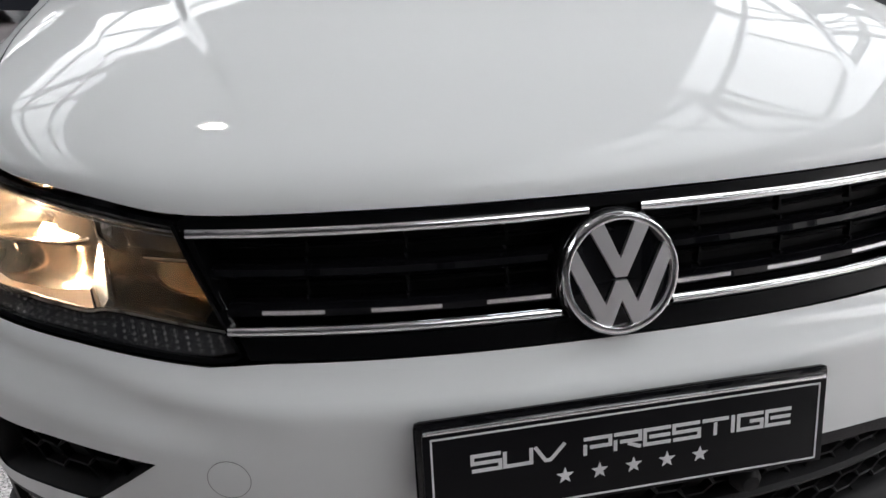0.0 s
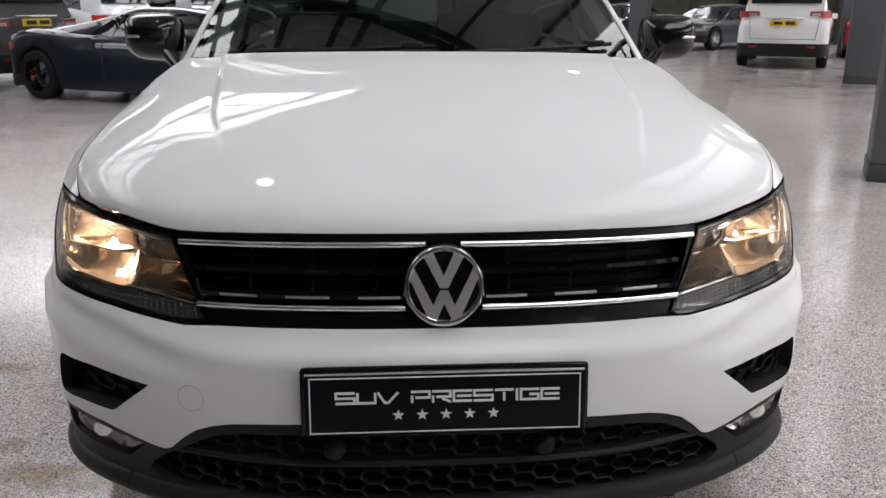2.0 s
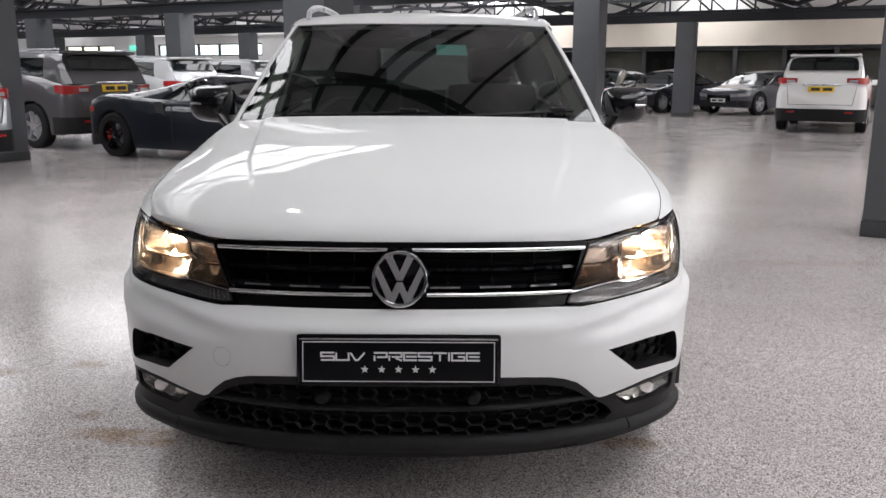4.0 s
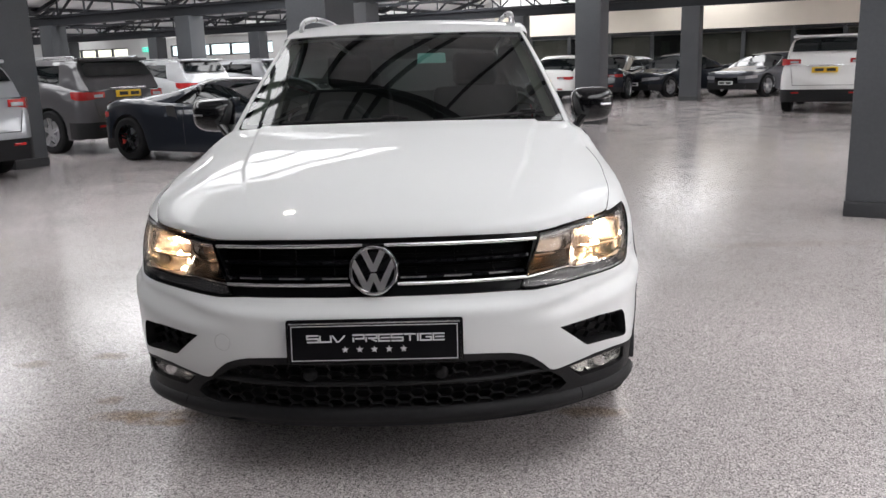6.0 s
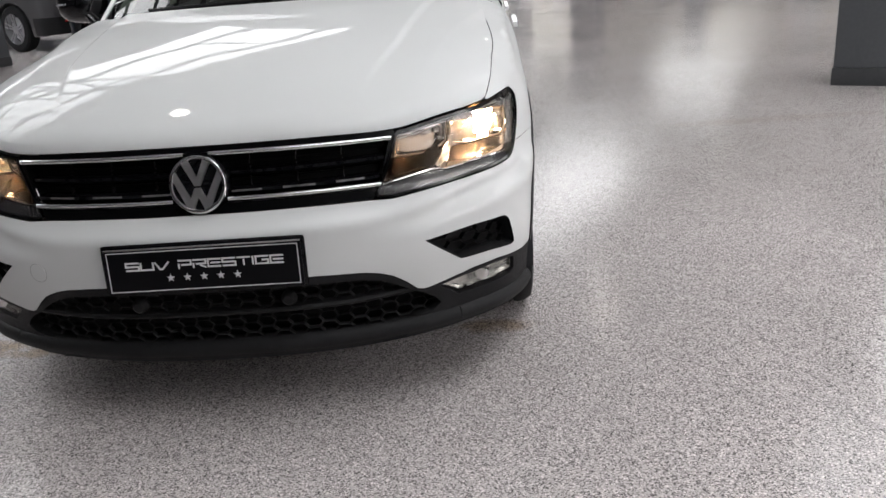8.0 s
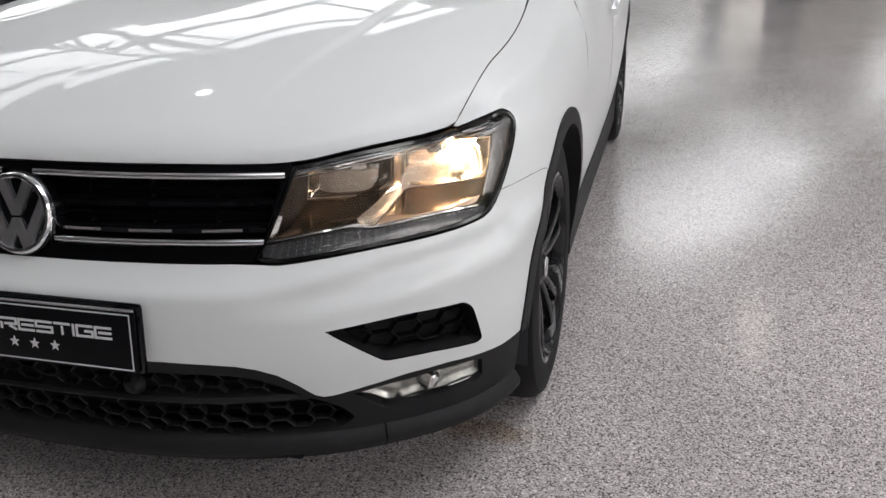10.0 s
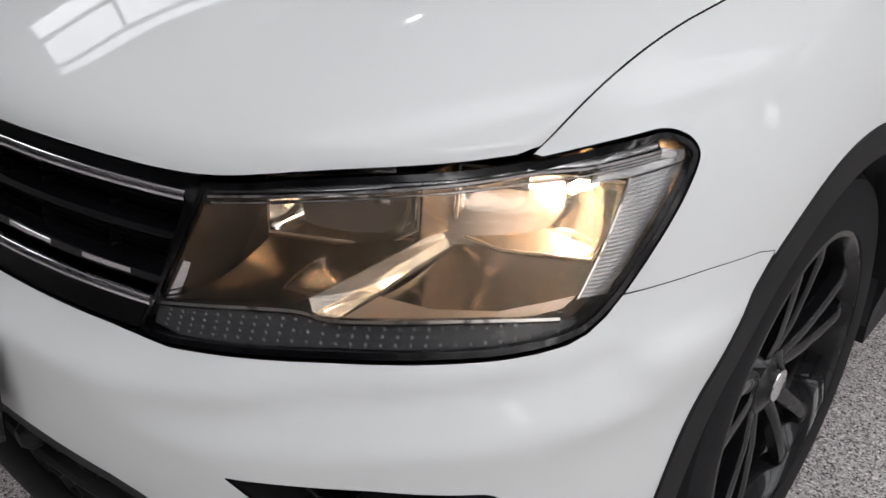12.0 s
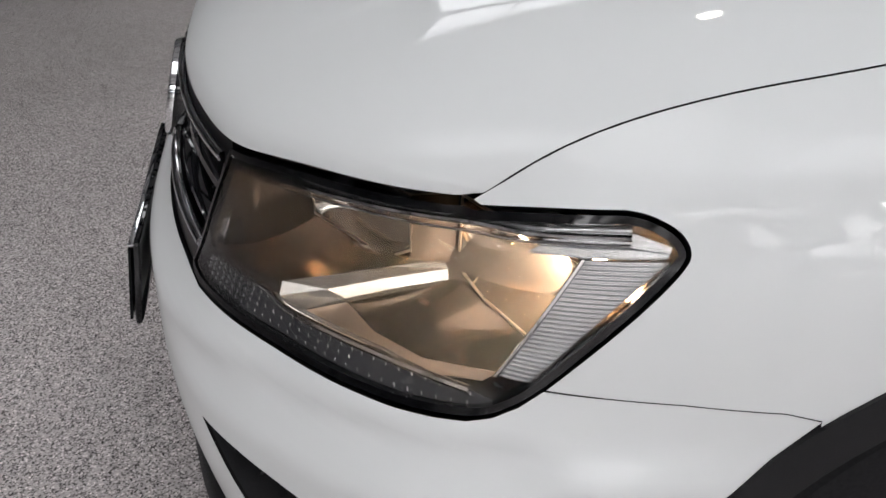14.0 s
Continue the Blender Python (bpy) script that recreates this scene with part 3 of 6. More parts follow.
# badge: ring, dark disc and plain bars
SOFT_CHROME = material("soft_chrome", (.86, .86, .87), .34, 1, stain=.03, scale=60)
bd = Matrix.Translation(wrap_out(0, .7105, .004)) @ pose(0, 0, 0, -13)
bm = bmesh.new()
lathe(bm, [(.0805, .030), (.0805, .004), (.079, -.002), (.0775, -.004)], 72, "Y", bd)
badge = part("badge", bm, GLOSS_BLACK, grille, "round chrome badge on a black disc")
bm = bmesh.new()
lathe(bm, [(.0775, -.003), (.0762, -.010), (.0735, -.0135), (.070, -.0145), (.0665, -.0135), (.0645, -.010), (.064, -.003)], 72, "Y", bd)
part("ring", bm, CHROME, badge)
bm = bmesh.new()
lathe(bm, [(.0665, -.0045), (.03, -.0055), (.0003, -.0058)], 72, "Y", bd)
part("disc", bm, GLOSS_BLACK, badge)


for poly in ([(-.0385, .0570), (-.0205, .0640), (0, .0185), (.0205, .0640), (.0385, .0570), (.0075, -.0040), (-.0075, -.0040)],
             [(-.0655, .0160), (-.0560, .0345), (-.0205, -.0370), (-.0075, -.0085), (.0075, -.0085), (.0205, -.0370), (.0560, .0345), (.0655, .0160), (.0280, -.0665), (.0150, -.0665), (0, -.0330), (-.0150, -.0665), (-.0280, -.0665)]):
    bm = bmesh.new()
    prism(bm, poly, bd @ pose(0, -.004, 0), .0075)
    part("chevron", bm, SOFT_CHROME, badge, smooth=False)

# show plate in its holder
PLATE_FACE = material("black_show_plate", (.004, .004, .005), .32, spec=.12, stain=.2, scale=80)
PLATE_INK = material("silver_white_print", (.62, .62, .63), .4, grain=.03, scale=300)
pm = pose(0, .0065, .5065, -7.2)
bm = bmesh.new()
box(bm, (.540, .012, .134), pm @ pose(0, .011, .004), .008)
plate = part("show_plate", bm, GLOSS_BLACK, car, "black show plate with white lettering and five stars in a chrome-topped holder")
bm = bmesh.new()
box(bm, (.524, .004, .116), pm @ pose(0, .0, 0), .0012)
part("plate_face", bm, PLATE_FACE, plate)
bm = bmesh.new()
box(bm, (.522, .010, .0045), pm @ pose(0, .003, .0605), .0015)
part("chrome_edge", bm, CHROME, plate)
bm = bmesh.new()
for x, z, w, h in ((0, .0525, .506, .0022), (0, -.0525, .506, .0022), (-.252, 0, .0022, .1028), (.252, 0, .0022, .1028)):
    box(bm, (w, .0012, h), pm @ pose(x, -.0023, z))
part("border", bm, PLATE_INK, plate)
for k in range(5):
    pts = [((.0112 if i % 2 == 0 else .0046) * math.sin(i * math.pi / 5), (.0112 if i % 2 == 0 else .0046) * math.cos(i * math.pi / 5)) for i in range(10)]
    bm = bmesh.new()
    prism(bm, pts, pm @ pose((k - 2) * .0445, -.0018, -.0205), .0010)
    part("star", bm, PLATE_INK, plate, smooth=False)
# wide stencil capitals: each letter is one to three strokes on a unit grid
LETTERS = {
    "S": [[(1, 1), (.02, 1), (.02, .5), (.98, .5), (.98, 0), (0, 0)]],
    "U": [[(.04, 1), (.04, 0), (.96, 0), (.96, 1)]],
    "V": [[(0, 1), (.34, 0), (.52, 0), (1, 1)]],
    "P": [[(0, 1), (.96, 1), (.96, .42), (.22, .42)], [(.05, .62), (.05, -.10)]],
    "R": [[(0, 1), (.96, 1), (.96, .46), (.22, .46)], [(.05, .62), (.05, -.10)], [(.52, .30), (.98, -.06)]],
    "E": [[(1, 1), (.04, 1), (.04, 0), (1, 0)], [(.20, .5), (.98, .5)]],
    "T": [[(0, 1), (1, 1)], [(.5, .78), (.5, -.10)]],
    "I": [[(.5, 1.10), (.5, -.10)]],
    "G": [[(1, 1), (.04, 1), (.04, 0), (.96, 0), (.96, .50), (.48, .50)]],
}


def stroke(bm, pts, w, m, h):
    """A flat mitred line of width w, raised by h."""
    pts, left, right = [Vector(q) for q in pts], [], []
    for i, q in enumerate(pts):
        a = (q - pts[i - 1]).normalized() if i else (pts[1] - q).normalized()
        b = (pts[i + 1] - q).normalized() if i < len(pts) - 1 else a
        t = (a + b).normalized()
        k = w / 2 / max(t.dot(a), .45)
        left.append((q.x - t.y * k, q.y + t.x * k))
        right.append((q.x + t.y * k, q.y - t.x * k))
    for i in range(len(pts) - 1):
        quad = [left[i], left[i + 1], right[i + 1], right[i]]
        top = [bm.verts.new(m @ Vector((x, -h, z))) for x, z in quad]
        low = [bm.verts.new(m @ Vector((x, 0, z))) for x, z in quad]
        bm.faces.new(top[::-1])
        for j in (0, 2) + ((3,) if i == 0 else ()) + ((1,) if i == len(pts) - 2 else ()):
            bm.faces.new((top[j], top[(j + 1) % 4], low[(j + 1) % 4], low[j]))


x = -.2045
for word, gap in (("SUV", .0215), ("PRESTIGE", 0)):
    for ch in word:
        wide = {"I": .0055, "V": .0375}.get(ch, .0355)
        bm = bmesh.new()
        for line in LETTERS[ch]:
            stroke(bm, [(x + a * wide, .0045 + b * .0195) for a, b in line], .0046, pm @ pose(0, -.0021, 0), .0008)
        bmesh.ops.remove_doubles(bm, verts=bm.verts, dist=.00001)
        bmesh.ops.recalc_face_normals(bm, faces=bm.faces)
        part("letter", bm, PLATE_INK, plate, smooth=False)
        x += wide + .0035 - (.001 if ch == "V" else 0)
    x += gap

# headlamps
# brown trim; ledge and main bowl tints also carry warm bulb glow
LEDGE = material("glow_warmed_lamp_ledge", (.46, .36, .29), .34, .75, stain=.1, scale=120)
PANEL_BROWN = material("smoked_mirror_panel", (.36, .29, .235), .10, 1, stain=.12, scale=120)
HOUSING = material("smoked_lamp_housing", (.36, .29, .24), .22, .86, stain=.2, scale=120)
REFLECTOR = material("glow_warmed_lamp_reflector", (.90, .84, .76), .055, 1, stain=.05, scale=100)
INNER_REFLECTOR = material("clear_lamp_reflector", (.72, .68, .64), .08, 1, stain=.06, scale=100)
BLADE = material("bright_lamp_blade", (.80, .78, .75), .25, .9, stain=.05, scale=120)
STRIP_DARK = material("smoked_indicator_strip", (.050, .051, .056), .25, coat=.5, stain=.1, scale=200)
RIBBED = material("ribbed_side_marker", (.62, .63, .65), .20, .8, stain=.05, scale=200)
BULB = material("lit_bulb", (1, .8, .5), .5, emit=(1, .74, .44), power=25)
LAMP_RIM = material("satin_black_lamp_rim", (.002, .002, .0025), .12, spec=.5, stain=.1, scale=80)
DARK_CHROME = material("smoked_chrome", (.34, .35, .37), .10, 1, stain=.06, scale=80)
LED_DOT = material("led_dot", (.62, .62, .64), .25, .7, stain=.1, scale=400)
LAMP_IN = inset(LAMP, .0060)


def bowl(mouth, cx, cz, y0, focus, rings=14):
    """A reflector: a parabolic dish about the axis at (cx, cz) with its pole at y0, and a shroud from its edge to the mouth."""
    bm = bmesh.new()
    fine = []
    for i, p in enumerate(mouth):
        q = mouth[(i + 1) % len(mouth)]
        fine += [Vector(p).lerp(Vector(q), t / 8) for t in range(8)]
    for _ in range(3):
        fine = [(fine[i - 1] + fine[i] * 2 + fine[(i + 1) % len(fine)]) / 4 for i in range(len(fine))]
    dish = lambda x, z: y0 - ((x - cx) ** 2 + (z - cz) ** 2) / (4 * focus)
    rows = []
    for r in range(4):                       # shroud
        k = r / 3
        row = []
        for p in fine:
            x, z = cx + (p.x - cx) * (1 - .10 * k), cz + (p.z - cz) * (1 - .10 * k)
            row.append(Vector((x, p.y + (max(dish(x, z), p.y + .004) - p.y) * k, z)))
        rows.append(row)
    for r in range(1, rings):                # dish, lightly fluted
        k = .90 * (1 - r / (rings - 1) * .93)
        row = []
        for i, p in enumerate(fine):
            x, z = cx + (p.x - cx) * k, cz + (p.z - cz) * k
            row.append(Vector((x, max(dish(x, z), p.y + .004) + .0007 * math.sin(x * 700) * (z > cz), z)))
        rows.append(row)
    vs = [[bm.verts.new(p) for p in row] for row in rows]
    n = len(fine)
    for a, b in zip(vs, vs[1:]):
        for i in range(n):
            bm.faces.new((a[i], a[(i + 1) % n], b[(i + 1) % n], b[i]))
    bm.faces.new(vs[-1])
    bmesh.ops.recalc_face_normals(bm, faces=bm.faces)
    return bm


def headlamp(sd):
    """One headlamp; sd mirrors it."""
    fl = (lambda bm: bm) if sd > 0 else flip
    lamp = part("headlight", fl(skin(LAMP, [LAMP_IN], off=.001, depth=.03, step=.008)), LAMP_RIM, car, "lit headlamp with clear lens and warm bulb")
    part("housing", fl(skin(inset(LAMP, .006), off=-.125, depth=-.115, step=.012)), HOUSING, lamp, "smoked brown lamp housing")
    part("lens", fl(skin(inset(LAMP, .005), off=-.001, depth=0, step=.010)), LAMP_LENS, lamp, "clear headlamp lens").visible_shadow = False
    # lower indicator strip with its dots
    line = [(.482, .661), (.583, .674), (.645, .679), (.672, .678), (.697, .6735), (.767, .677), (.825, .680), (.8835, .680), (.940, .677)]
    low = [(.968, .6725), (.95, .667), (.91, .663), (.87, .6595), (.78, .6545), (.70, .6500), (.60, .6425), (.515, .6365), (.480, .641)]
    part("indicator_strip", fl(skin(line + low, off=-.012, depth=.04, step=.008)), STRIP_DARK, lamp, "smoked indicator strip with rows of dots")
    bm = bmesh.new()
    for i in range(29):
        s = .496 + i * .0158
        top, bot = float(np.interp(s, [p[0] for p in line], [p[1] for p in line])), float(np.interp(s, [p[0] for p in low[::-1]], [p[1] for p in low[::-1]]))
        rows = 4 if s < .64 else 3 if s < .80 else 2
        for j in range(rows):
            z = bot + (top - bot) * (.16 + .64 * j / (rows - 1))
            lathe(bm, [(.0019, .0004), (.0019, -.0005), (.0012, -.0006), (.0011, .0002)], 8, "Y", Matrix.Translation(wrap_out(s + .002 * j, z, -.0112)))
    part("led_dots", fl(bm), LED_DOT, lamp)
    bm = bmesh.new()
    tube(bm, [wrap_out(s, z + .002, -.008) for s, z in flow(line, 3)], .0032, 8, flat=1.3)
    part("lower_trim", fl(bm), CHROME, lamp)
    top_line = flow([(.549, .7815), (.65, .7915), (.71, .797), (.768, .8025), (.828, .807), (.893, .8115), (.958, .815), (1.02, .817), (1.072, .8195)], 3)
    bm = bmesh.new()
    for o, z_off, r in ((-.0065, 0, .0036), (-.010, -.0065, .0022)):
        tube(bm, [wrap_out(s, z + z_off, o) for s, z in top_line], r, 8, flat=.8)
    part("upper_trim", fl(bm), CHROME, lamp)
    bm = bmesh.new()
    hood = [(s, z, min(float(EDGE_Z(PLAN_Y(s))) - .0085, z + .016) if s < .92 else z + .009) for s, z in top_line]
    sheet(bm, [[wrap_out(s, z + (t_ - z) * k, -.0085 + .0015 * math.sin(math.pi * k)) for k in (0, .33, .67, 1)] for s, z, t_ in hood])
    thicken(bm, .002)
    part("upper_bezel", fl(bm), DARK_CHROME, lamp, "smoked chrome bezel along the lamp's upper edge")
    # diagonal blade: a bright top face, a folded lower face and a cut end
    a = [Vector(p) for p in ((.613, .220, .688), (.624, .270, .696), (.633, .325, .704), (.642, .382, .712))]
    b = [Vector(p) for p in ((.622, .216, .677), (.638, .262, .688), (.643, .320, .697), (.648, .382, .704))]
    c = [Vector(p) for p in ((.631, .230, .662), (.645, .279, .680), (.648, .330, .688), (.652, .383, .694))]
    bm = bmesh.new()
    dn_ = Vector((-.004, .010, -.012))
    rows = [[p + dn_, p, q, r_, r_ + dn_ * .5] for p, q, r_ in zip(a, b, c)]
    vs = sheet(bm, rows)
    bm.faces.new(vs[0])
    bm.faces.new(vs[-1][::-1])
    bmesh.ops.recalc_face_normals(bm, faces=bm.faces)
    part("light_blade", fl(bm), BLADE, lamp, "silver diagonal light blade", smooth=False)
    # two reflectors with rims
    outer = [(.657, .392, .786), (.735, .418, .790), (.812, .452, .790), (.813, .436, .742), (.804, .416, .719), (.703, .403, .699), (.650, .391, .706)]
    inner = [(.512, .258, .776), (.575, .295, .782), (.645, .345, .785), (.640, .346, .724), (.606, .326, .700), (.498, .262, .706)]
    part("main_reflector", fl(bowl(outer, .735, .752, .492, .019)), REFLECTOR, lamp, "main-beam reflector bowl tinted by bulb glow")
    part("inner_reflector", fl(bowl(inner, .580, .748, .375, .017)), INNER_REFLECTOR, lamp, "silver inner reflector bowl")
    for mouth in (outer, inner):
        bm = bmesh.new()
        pts = []
        for i, p in enumerate(mouth):
            pts += [Vector(p).lerp(Vector(mouth[(i + 1) % len(mouth)]), t / 4) for t in range(4)]
        tube(bm, pts, .0016, 6, True)
        part("reflector_rim", fl(bm), LEDGE, lamp)
    for (x, y, z), r, mt in (((.735, .486, .752), .006, BULB), ((.580, .350, .748), .007, INNER_REFLECTOR)):
        bm = bmesh.new()
        lathe(bm, [(.0004, -.012), (r * .6, -.011), (r, -.006), (r, .004), (r * .7, .020)], 16, "Y", Matrix.Translation((x, y, z)))
        part("bulb", fl(bm), mt, lamp)
    # folded shades in front of the bulbs
    for x, y, z, w, h in ((.585, .318, .762, .030, .016), (.612, .330, .760, .018, .012), (.706, .425, .772, .030, .014)):
        bm = bmesh.new()
        box(bm, (w, .028, h), pose(x, y, z, 0, 0, 24), .003)
        part("shade", fl(bm), INNER_REFLECTOR, lamp)
    # bright web between the two bowls
    bm = bmesh.new()
    for x0, x1 in ((.647, .650),):
        sheet(bm, [[Vector((x0, .345, .787)), Vector((x1, .390, .787))], [Vector((x0 - .004, .345, .745)), Vector((x1 - .002, .388, .745))], [Vector((x0 - .006, .345, .716)), Vector((x1 - .003, .388, .712))]])
    thicken(bm, .004)
    part("web", fl(bm), HOUSING, lamp)
    bulb = new("bulb_light", bpy.data.lights.new("bulb_light", "POINT"))
    bulb.data.energy, bulb.data.color, bulb.data.shadow_soft_size = 1.2, (1, .79, .56), .008
    bulb.location, bulb.parent = (sd * .735, .472, .752), lamp
    # smoked mirror panel under the main bowl, with a paler ledge in front of it
    def strip_between(p_, q_, n, sag=0.0):
        bm = bmesh.new()
        rows = []
        for u in np.linspace(0, 1, n):
            k = u * (len(p_) - 1)
            i = min(int(k), len(p_) - 2)
            e, f = Vector(p_[i]).lerp(Vector(p_[i + 1]), k - i), Vector(q_[i]).lerp(Vector(q_[i + 1]), k - i)
            rows.append([e.lerp(f, v) - Vector((0, 0, sag * math.sin(math.pi * v))) for v in np.linspace(0, 1, 9)])
        sheet(bm, rows)
        bmesh.ops.recalc_face_normals(bm, faces=bm.faces)
        if sum(f.normal.z for f in bm.faces) < 0:
            bmesh.ops.reverse_faces(bm, faces=bm.faces)
        thicken(bm, .003)
        return bm
    seam = [(.648, .280, .674), (.70, .300, .671), (.755, .335, .675), (.806, .388, .688)]
    back = [(.654, .388, .697), (.703, .401, .697), (.755, .410, .707), (.803, .416, .718)]
    front = [(.634, .226, .663), (.690, .256, .660), (.742, .305, .664), (.800, .377, .680)]
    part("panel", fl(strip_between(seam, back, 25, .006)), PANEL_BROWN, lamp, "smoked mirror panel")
    part("ledge", fl(strip_between(front, [(x, y, z + .003) for x, y, z in seam], 25)), LEDGE, lamp, "brown ledge with bulb glow in its colour")
    # the same on the inboard side: a brown panel under the inner bowl and a bright corner piece
    seam = [(.480, .150, .668), (.535, .180, .673), (.600, .218, .680)]
    back = [(.500, .264, .703), (.560, .300, .700), (.636, .345, .714)]
    part("panel", fl(strip_between(seam, back, 19, .012)), PANEL_BROWN, lamp, "smoked mirror panel")
    bm = bmesh.new()
    sheet(bm, [[wrap_out(s, z, -.012), wrap_out(s + .020, z - .004, -.020)] for s, z in ((.480, .668), (.494, .694), (.502, .712))])
    thicken(bm, .003)
    part("corner_glint", fl(bm), CHROME, lamp)
    # ribbed side marker with a smooth cap above
    bm = bmesh.new()
    rows = []
    for k in range(0, 113):
        t = k / 112
        s_in, s_out, z_in, z_out = 1.034 - .071 * t, 1.103 - .108 * t - .004 * math.sin(math.pi * t), .800 - .106 * t, .804 - .112 * t
        rows.append([wrap_out(s_in + (s_out - s_in) * u, z_in + (z_out - z_in) * u, -.014 + (.0022 if k % 4 in (1, 2) else 0)) for u in np.linspace(0, 1, 7)])
    sheet(bm, rows)
    bmesh.ops.recalc_face_normals(bm, faces=bm.faces)
    part("side_marker", fl(bm), RIBBED, lamp, "ribbed silver side marker")
    bm = bmesh.new()
    low_edge, top_edge = [(.985, .800), (1.034, .8015), (1.068, .8035), (1.100, .8060)], [(1.000, .8150), (1.040, .8190), (1.075, .8225), (1.1035, .8150)]
    sheet(bm, [[wrap_out(a[0] + (b[0] - a[0]) * u, a[1] + (b[1] - a[1]) * u, -.013 + .002 * (u > .4)) for u in (0, .35, .45, 1)] for a, b in zip(low_edge, top_edge)])
    thicken(bm, .004)
    part("marker_cap", fl(bm), RIBBED, lamp)
    bm = bmesh.new()
    tube(bm, [wrap_out(1.034 - .071 * t, .800 - .106 * t, -.012) for t in np.linspace(0, 1, 8)], .0022, 6)
    part("marker_trim", fl(bm), CHROME, lamp)
    return lamp


headlamp(1)
headlamp(-1)

# wheels and arches
def wheel(parent, x, y, sd):
    bm = bmesh.new()
    w = .118
    lathe(bm, [(.236, -w + .02), (.250, -w + .004), (.292, -w), (.322, -w + .008), (.336, -w + .026), (.341, -w + .05), (.341, -.052), (.334, -.050), (.334, -.044), (.341, -.042), (.341, -.004), (.334, -.003), (.334, .003), (.341, .004), (.341, .042), (.334, .044), (.334, .050), (.341, .052), (.341, w - .05), (.336, w - .026), (.322, w - .008), (.292, w), (.250, w - .004), (.236, w - .02)], 72, "X", pose(x, y, WHEEL_Z))
    ty = part("tyre", bm, RUBBER, parent, "black road tyre")
    bm = bmesh.new()
    o = sd * .085
    lathe(bm, [(.243, sd * .104), (.248, sd * .112), (.240, sd * .113), (.228, sd * .098), (.222, sd * .02), (.222, -sd * .09), (.243, -sd * .104)], 64, "X", pose(x, y, WHEEL_Z))
    lathe(bm, [(.0004, sd * .094), (.026, sd * .094), (.033, sd * .088), (.052, sd * .080), (.062, sd * .06), (.066, sd * .0)], 32, "X", pose(x, y, WHEEL_Z))
    rim = part("rim", bm, RIM_BLACK, ty, "black multi-spoke alloy rim")
    for k in range(10):
        a = 360 * (k // 2) / 5 + (11 if k % 2 else -11)
        bm = bmesh.new()
        rows = []
        for r, wd, xx in ((.050, .014, .078), (.10, .012, .090), (.16, .011, .098), (.205, .013, .103), (.232, .020, .100)):
            rows.append([Vector((sd * (xx - .022), -wd, r)), Vector((sd * (xx - .004), -wd, r)), Vector((sd * xx, -wd * .5, r)), Vector((sd * xx, wd * .5, r)), Vector((sd * (xx - .004), wd, r)), Vector((sd * (xx - .022), wd, r))])
        m = pose(x, y, WHEEL_Z) @ pose(0, 0, 0, a)
        sheet(bm, [[m @ p for p in row] for row in rows])
        bmesh.ops.recalc_face_normals(bm, faces=bm.faces)
        part("spoke", bm, RIM_BLACK, rim)
    bm = bmesh.new()
    lathe(bm, [(.0004, sd * .020), (.155, sd * .020), (.158, sd * .012), (.158, 0)], 48, "X", pose(x, y, WHEEL_Z))
    part("brake_disc", bm, SATIN, rim)
    bm = bmesh.new()
    lathe(bm, [(.0004, sd * .098), (.020, sd * .0975), (.026, sd * .095), (.028, sd * .090)], 28, "X", pose(x, y, WHEEL_Z))
    part("hub_cap", bm, CHROME, rim, "chrome hub cap")


for sd in (1, -1):
    for yc in (WHEEL_Y, WHEEL_Y + WHEEL_BASE):
        wheel(car, sd * .775, yc, sd)
        outer = [(s_at(yc - ARCH_R * math.cos(radians(a))) * sd, WHEEL_Z + ARCH_R * math.sin(radians(a))) for a in np.linspace(3, 177, 40)]
        inner = [(s_at(yc - (ARCH_R - .042) * math.cos(radians(a))) * sd, WHEEL_Z + (ARCH_R - .042) * math.sin(radians(a))) for a in np.linspace(176, 2, 40)]
        part("arch_trim", skin((outer + inner)[::sd], off=.004, depth=.06, step=.02), PLASTIC, car, "grained black wheel arch trim")
        bm = bmesh.new()
        sheet(bm, [[(sd * xx, yc - .385 * math.cos(a), WHEEL_Z - .02 + .385 * math.sin(a)) for xx in (.50, .70, .885)] for a in np.linspace(-.15, math.pi + .15, 30)])
        part("wheel_well", bm, INTERIOR, car)
        bm = bmesh.new()
        sheet(bm, [[(sd * .50, yc - .40 + .8 * i / 4, .2 + .56 * j / 4) for j in range(5)] for i in range(5)])
        part("well_back", bm, INTERIOR, car)
    sill = [(s_at(1.27), .362), (s_at(3.14), .362), (s_at(3.14), .215), (s_at(1.27), .215)]
    part("sill_trim", skin([(a * sd, b) for a, b in sill][::sd], off=.006, depth=.04, step=.03), PLASTIC, car, "black sill trim")
bm = bmesh.new()
sheet(bm, [[(x, y, .215) for x in np.linspace(-.5, .5, 3)] for y in (.12, 2.0, 4.40)])
sheet(bm, [[(x, y, .215) for x in np.linspace(-.88, .88, 3)] for y in (1.28, 3.13)])
part("under_tray", bm, INTERIOR, car)

# greenhouse
RX = cubic([1.9, 2.1, 2.6, 3.3, 3.9, 4.25], [.600, .610, .625, .615, .585, .555])
RZ = cubic([1.9, 1.98, 2.2, 2.6, 3.2, 3.8, 4.25], [1.462, 1.482, 1.530, 1.572, 1.580, 1.545, 1.47])


def roof_at(t, y):
    """t across, -1 to 1."""
    yy = y + .10 * t * t * (1 - ramp(1.95, 2.6, y))
    return (t * float(RX(yy)), yy, float(RZ(yy)) - .030 * abs(t) ** 2.6)


